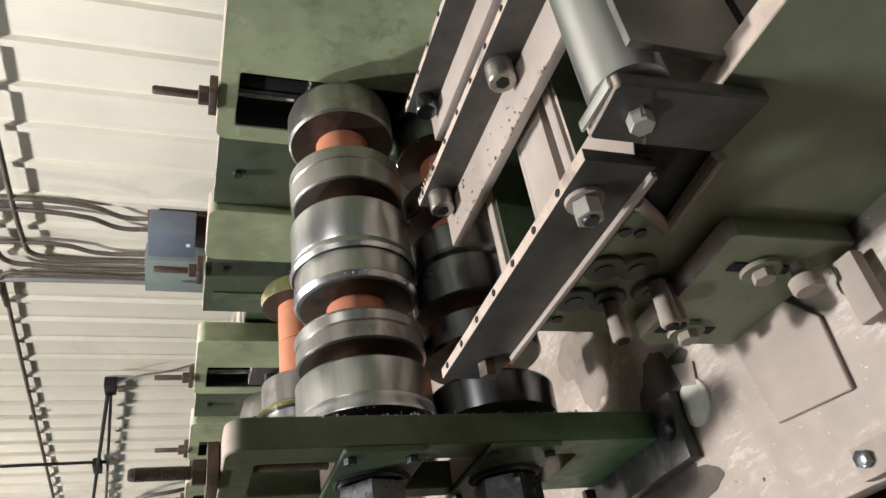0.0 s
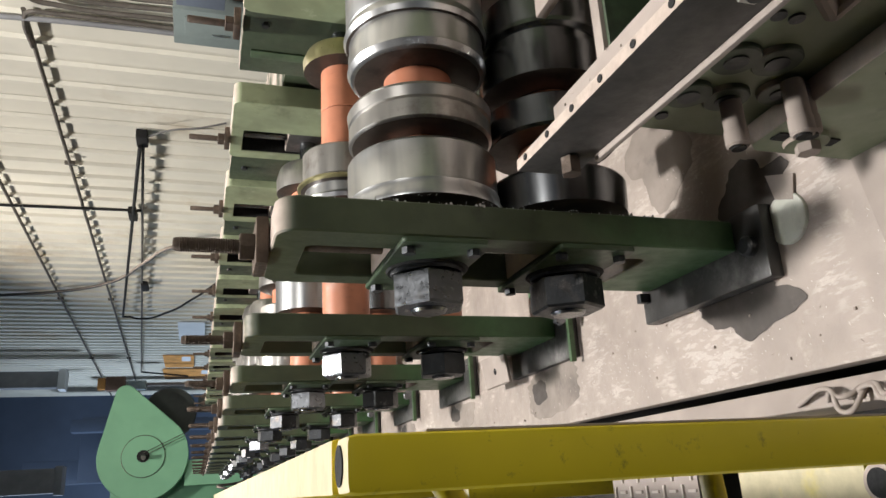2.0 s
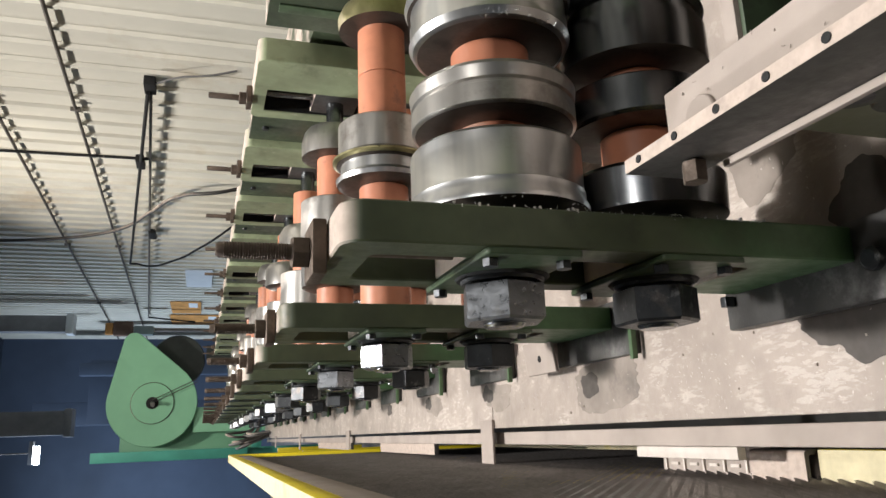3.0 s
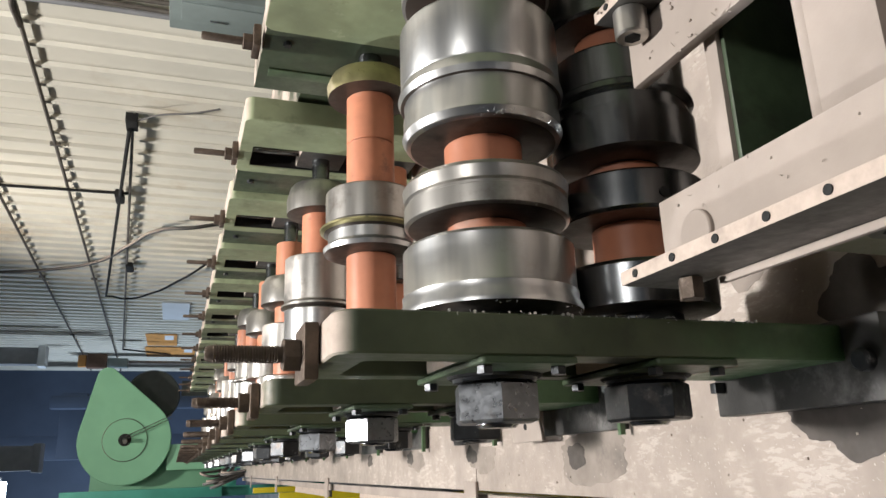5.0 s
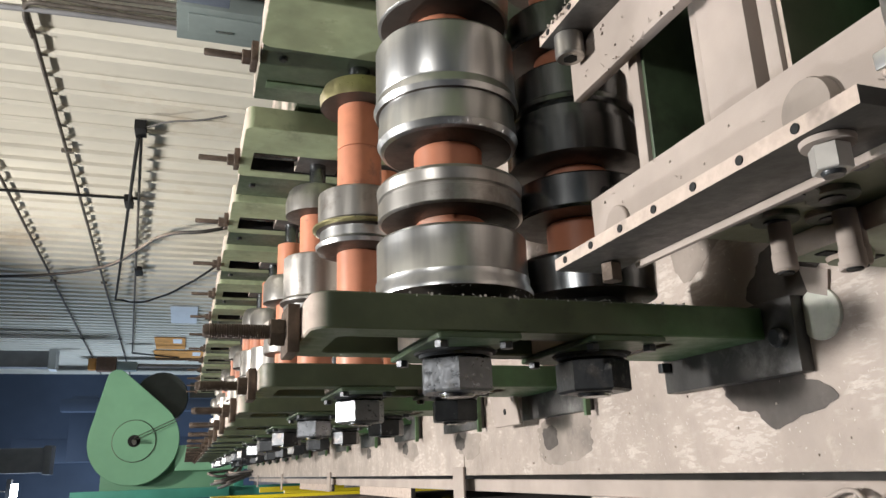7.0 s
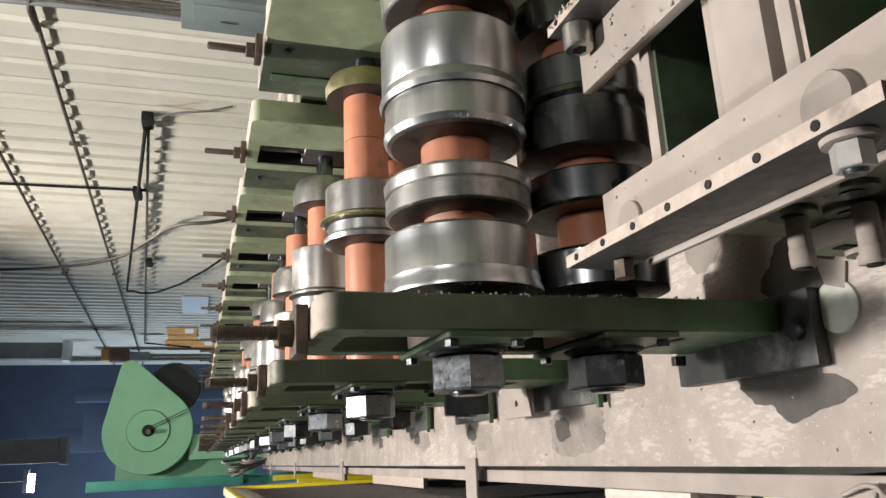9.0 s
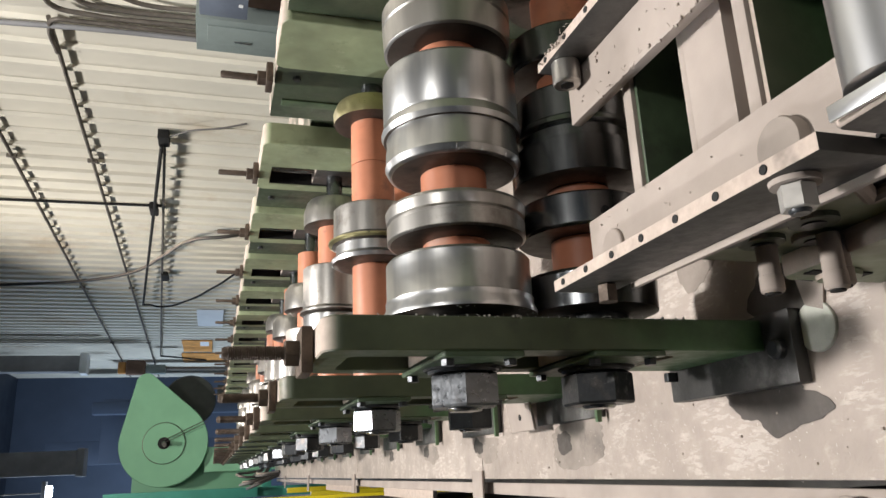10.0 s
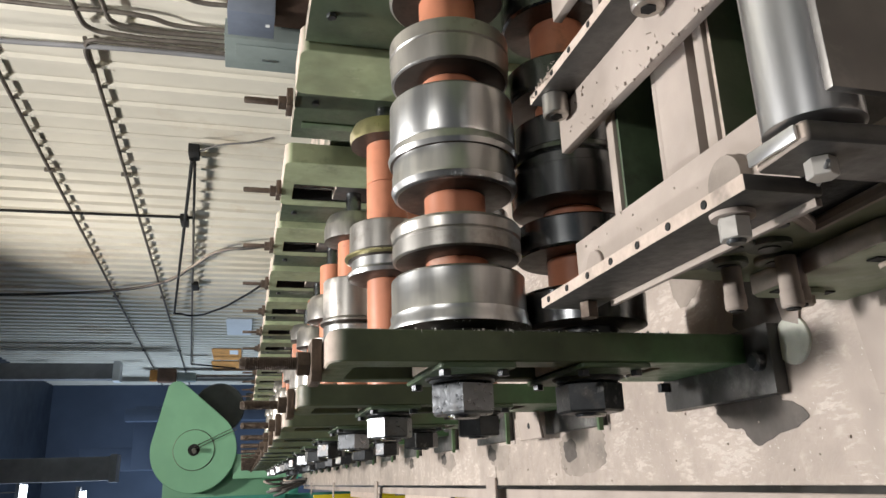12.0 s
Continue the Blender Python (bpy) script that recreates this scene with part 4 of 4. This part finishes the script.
for a in ((1.43, 1.66, 11.0, 11.2, 3.3, 5.2), (0.02, 0.36, 11.5, 11.8, 3.3, 5.2)):
    st = tagged(part("roof_strut", box(*a, 0.01), BEAM), "dusty grey steel strut hanging from the roof", "strut", "roof struts")
    part("end_cap", box(a[0] - 0.03, a[1] + 0.03, a[2] - 0.03, a[3] + 0.03, a[4] - 0.1, a[4] - 0.001, 0.01), WHITE if a[0] > 1.0 else BEAM, st)
valve = thing("pipe_valve", "brown-yellow valve with grey housing on the far wall pipe", "valve")
part("body", box(1.5, 1.72, 11.9, 12.05, 2.5, 2.78, 0.02), WOOD, valve)
part("yellow_cap", box(1.52, 1.7, 11.92, 12.03, 2.785, 2.9, 0.02), AMBER, valve)
part("grey_housing", box(1.52, 1.66, 11.95, 12.1, 2.2, 2.49, 0.01), BOXGREY, valve)
part("pipe", rod((1.6, 12.0, 0.0), (1.6, 12.0, 2.19), 0.03), CONDUIT, valve)
ff = thing("far_machine", "dark blue-grey machine frame in the far hall", "machine")
part("column", box(0.2, 0.6, 14.0, 14.4, 0, 4.2, 0.01), HALL, ff)
part("column", box(1.0, 1.2, 13.2, 13.5, 0, 3.4, 0.01), HALL, ff)
part("cross_head", box(0.2, 1.3, 13.7, 13.95, 2.9, 3.3, 0.01), HALL, ff)
wires = thing("hose_bundle", "tangled hoses at the end of the line", "hoses")
for k in range(7):
    a = random.uniform(-0.1, 0.1)
    tube([(-0.1 + a * 0.3, 6.5 + 0.05 * k, 0.83), (-0.16 + a, 6.6, 1.0 + 0.03 * k), (-0.1 + a, 6.9, 0.95), (0.1, 7.05, 0.84)], 0.012, "hose", CABLE if k % 2 else DGREY, wires)

# ---------------------------------------------------------------- swarf and crumbs
rng = random.Random(7)


def swarf(name, spots, count, size, material, label):
    """Short metal slivers and crumbs scattered on (x0, x1, y0, y1, z) patches."""
    bm = bmesh.new()
    for k in range(count):
        x0, x1, y0, y1, z = spots[k % len(spots)]
        p = Vector((rng.uniform(x0, x1), rng.uniform(y0, y1), z + 0.0006))
        if k % 3:
            d = Vector((rng.uniform(-1, 1), rng.uniform(-1, 1), rng.uniform(0.0, 0.7))).normalized() * rng.uniform(0.4, 1.0) * size
            rod(p, p + d, 0.00035, 4, bm)
        else:
            r = rng.uniform(0.0006, 0.0016)
            box(p.x - r, p.x + r, p.y - r * 0.7, p.y + r, p.z - 0.0006, p.z + r, bm=bm)
    return tagged(part(name, bm, material), label, "swarf", kind="stuff")


swarf("metal_swarf", [(0.033, 0.0355, 0.0, 0.004, rng.uniform(0.92, 1.28)) for k in range(70)] + [(0.0, 0.034, 0.03, 0.15, 1.326)], 71, 0.004, STEEL, "bright slivers of swarf along the stand edge")
swarf("rail_swarf", [(0.236, 0.285, -0.3, -0.06, 1.069), (0.06, 0.115, -0.38, -0.08, 1.071), (0.229, 0.236, -0.35, -0.1, 1.069), (0.228, 0.234, -0.6, -0.2, 1.069), (0.29, 0.3, -0.12, -0.05, 1.1055)], 130, 0.005, BEIGE, "curled swarf and crumbs on the guide rails")
swarf("bed_crumbs", [(-0.14, 0.0, -0.3, 0.9, BEDZ), (-0.14, 0.05, -0.5, 0.1, BEDZ), (0.08, 0.5, -0.15, 0.3, BEDZ)], 80, 0.005, BEIGE, "dust crumbs and slivers on the bed")


def dark_patch(x, y, rx, ry, material=STAIN, lift=0.0):
    """An irregular dark patch on the dusty bed: wet oil, and painted shade by the guide."""
    out = []
    for k in range(90):
        a = 2 * math.pi * k / 90
        w = 0.8 + 0.4 * noise.noise(Vector((math.cos(a) * 1.4 + x * 9, math.sin(a) * 1.4 + y * 7, 0.3))) + 0.09 * noise.noise(Vector((math.cos(a) * 6 + x * 9, math.sin(a) * 6, 1.3)))
        out.append((x + rx * w * math.cos(a), y + ry * w * math.sin(a)))
    return tagged(part("oil_stain", prism(out, [], "z", BEDZ + 0.0001 + lift, BEDZ + 0.0004 + lift), material), "dark patch of oil and painted shade on the dusty bed", "stain", "oil stains")


for x, y, rx, ry in ((-0.075, 0.52, 0.05, 0.13), (-0.07, 0.98, 0.04, 0.1), (-0.07, 1.44, 0.04, 0.1), (0.2, 0.12, 0.1, 0.1)):
    dark_patch(x, y, rx, ry)
# the patch at (0.06, -0.02) paints the guide's shadow onto the bed
for x, y, rx, ry in ((-0.052, 0.02, 0.042, 0.085), (-0.075, 0.565, 0.022, 0.035), (-0.065, 1.03, 0.022, 0.04), (-0.065, 1.49, 0.022, 0.04), (0.06, -0.02, 0.05, 0.06), (-0.065, 1.95, 0.022, 0.04)):
    dark_patch(x, y, rx, ry, OIL_SHADE, 0.0006)

verts, faces = [], []
for cx, cy, sx, sy, n in ((-0.085, 0.28, 0.03, 0.08, 150), (-0.095, 0.02, 0.03, 0.06, 80), (-0.05, -0.2, 0.05, 0.08, 70), (-0.08, 0.75, 0.03, 0.1, 120), (0.1, 0.02, 0.05, 0.06, 50), (-0.08, 1.25, 0.03, 0.12, 100)):
    for k in range(n):
        x, y = rng.gauss(cx, sx), rng.gauss(cy, sy)
        if not -0.143 < x < 0.3:
            continue
        a = rng.gauss(0.5, 0.5)
        ln, w, t = rng.uniform(0.0008, 0.003), rng.uniform(0.0003, 0.001), rng.uniform(0.0, 0.0003)
        c, d = math.cos(a), math.sin(a)
        m = len(verts)
        z = BEDZ + 0.0004
        verts += [(x - c * ln, y - d * ln, z), (x + d * w, y - c * w, z + t), (x + c * ln, y + d * ln, z + t * 0.4), (x - d * w, y + c * w, z), (x, y, z + 0.0003)]
        faces += [(m, m + 1, m + 4), (m + 1, m + 2, m + 4), (m + 2, m + 3, m + 4), (m + 3, m, m + 4)]
me = bpy.data.meshes.new("paint_flakes")
me.from_pydata(verts, [], faces)
me.materials.append(FLAKE)
tagged(new("paint_flakes", me), "pale peeled paint flakes scattered on the bed", "flakes", kind="stuff")

bm = bmesh.new()
for k in range(90):
    x, r = rng.choice(((0.2215, 0.0775), (0.2215, 0.0785), (0.137, 0.078), (0.048, 0.084)))
    a = rng.uniform(-0.5, 0.9)
    p = Vector((x + rng.uniform(-0.003, 0.004), -r * math.cos(a), r * math.sin(a) * -1))
    rod(p, p + Vector((rng.uniform(-1, 1), rng.uniform(-1, 0.2), rng.uniform(-1, 1))).normalized() * rng.uniform(0.001, 0.004), 0.0003, 4, bm)
chips = part("swarf", bm, CHROME, lead_top, "bright swarf stuck to the rolls")
tagged(chips, kind="stuff")
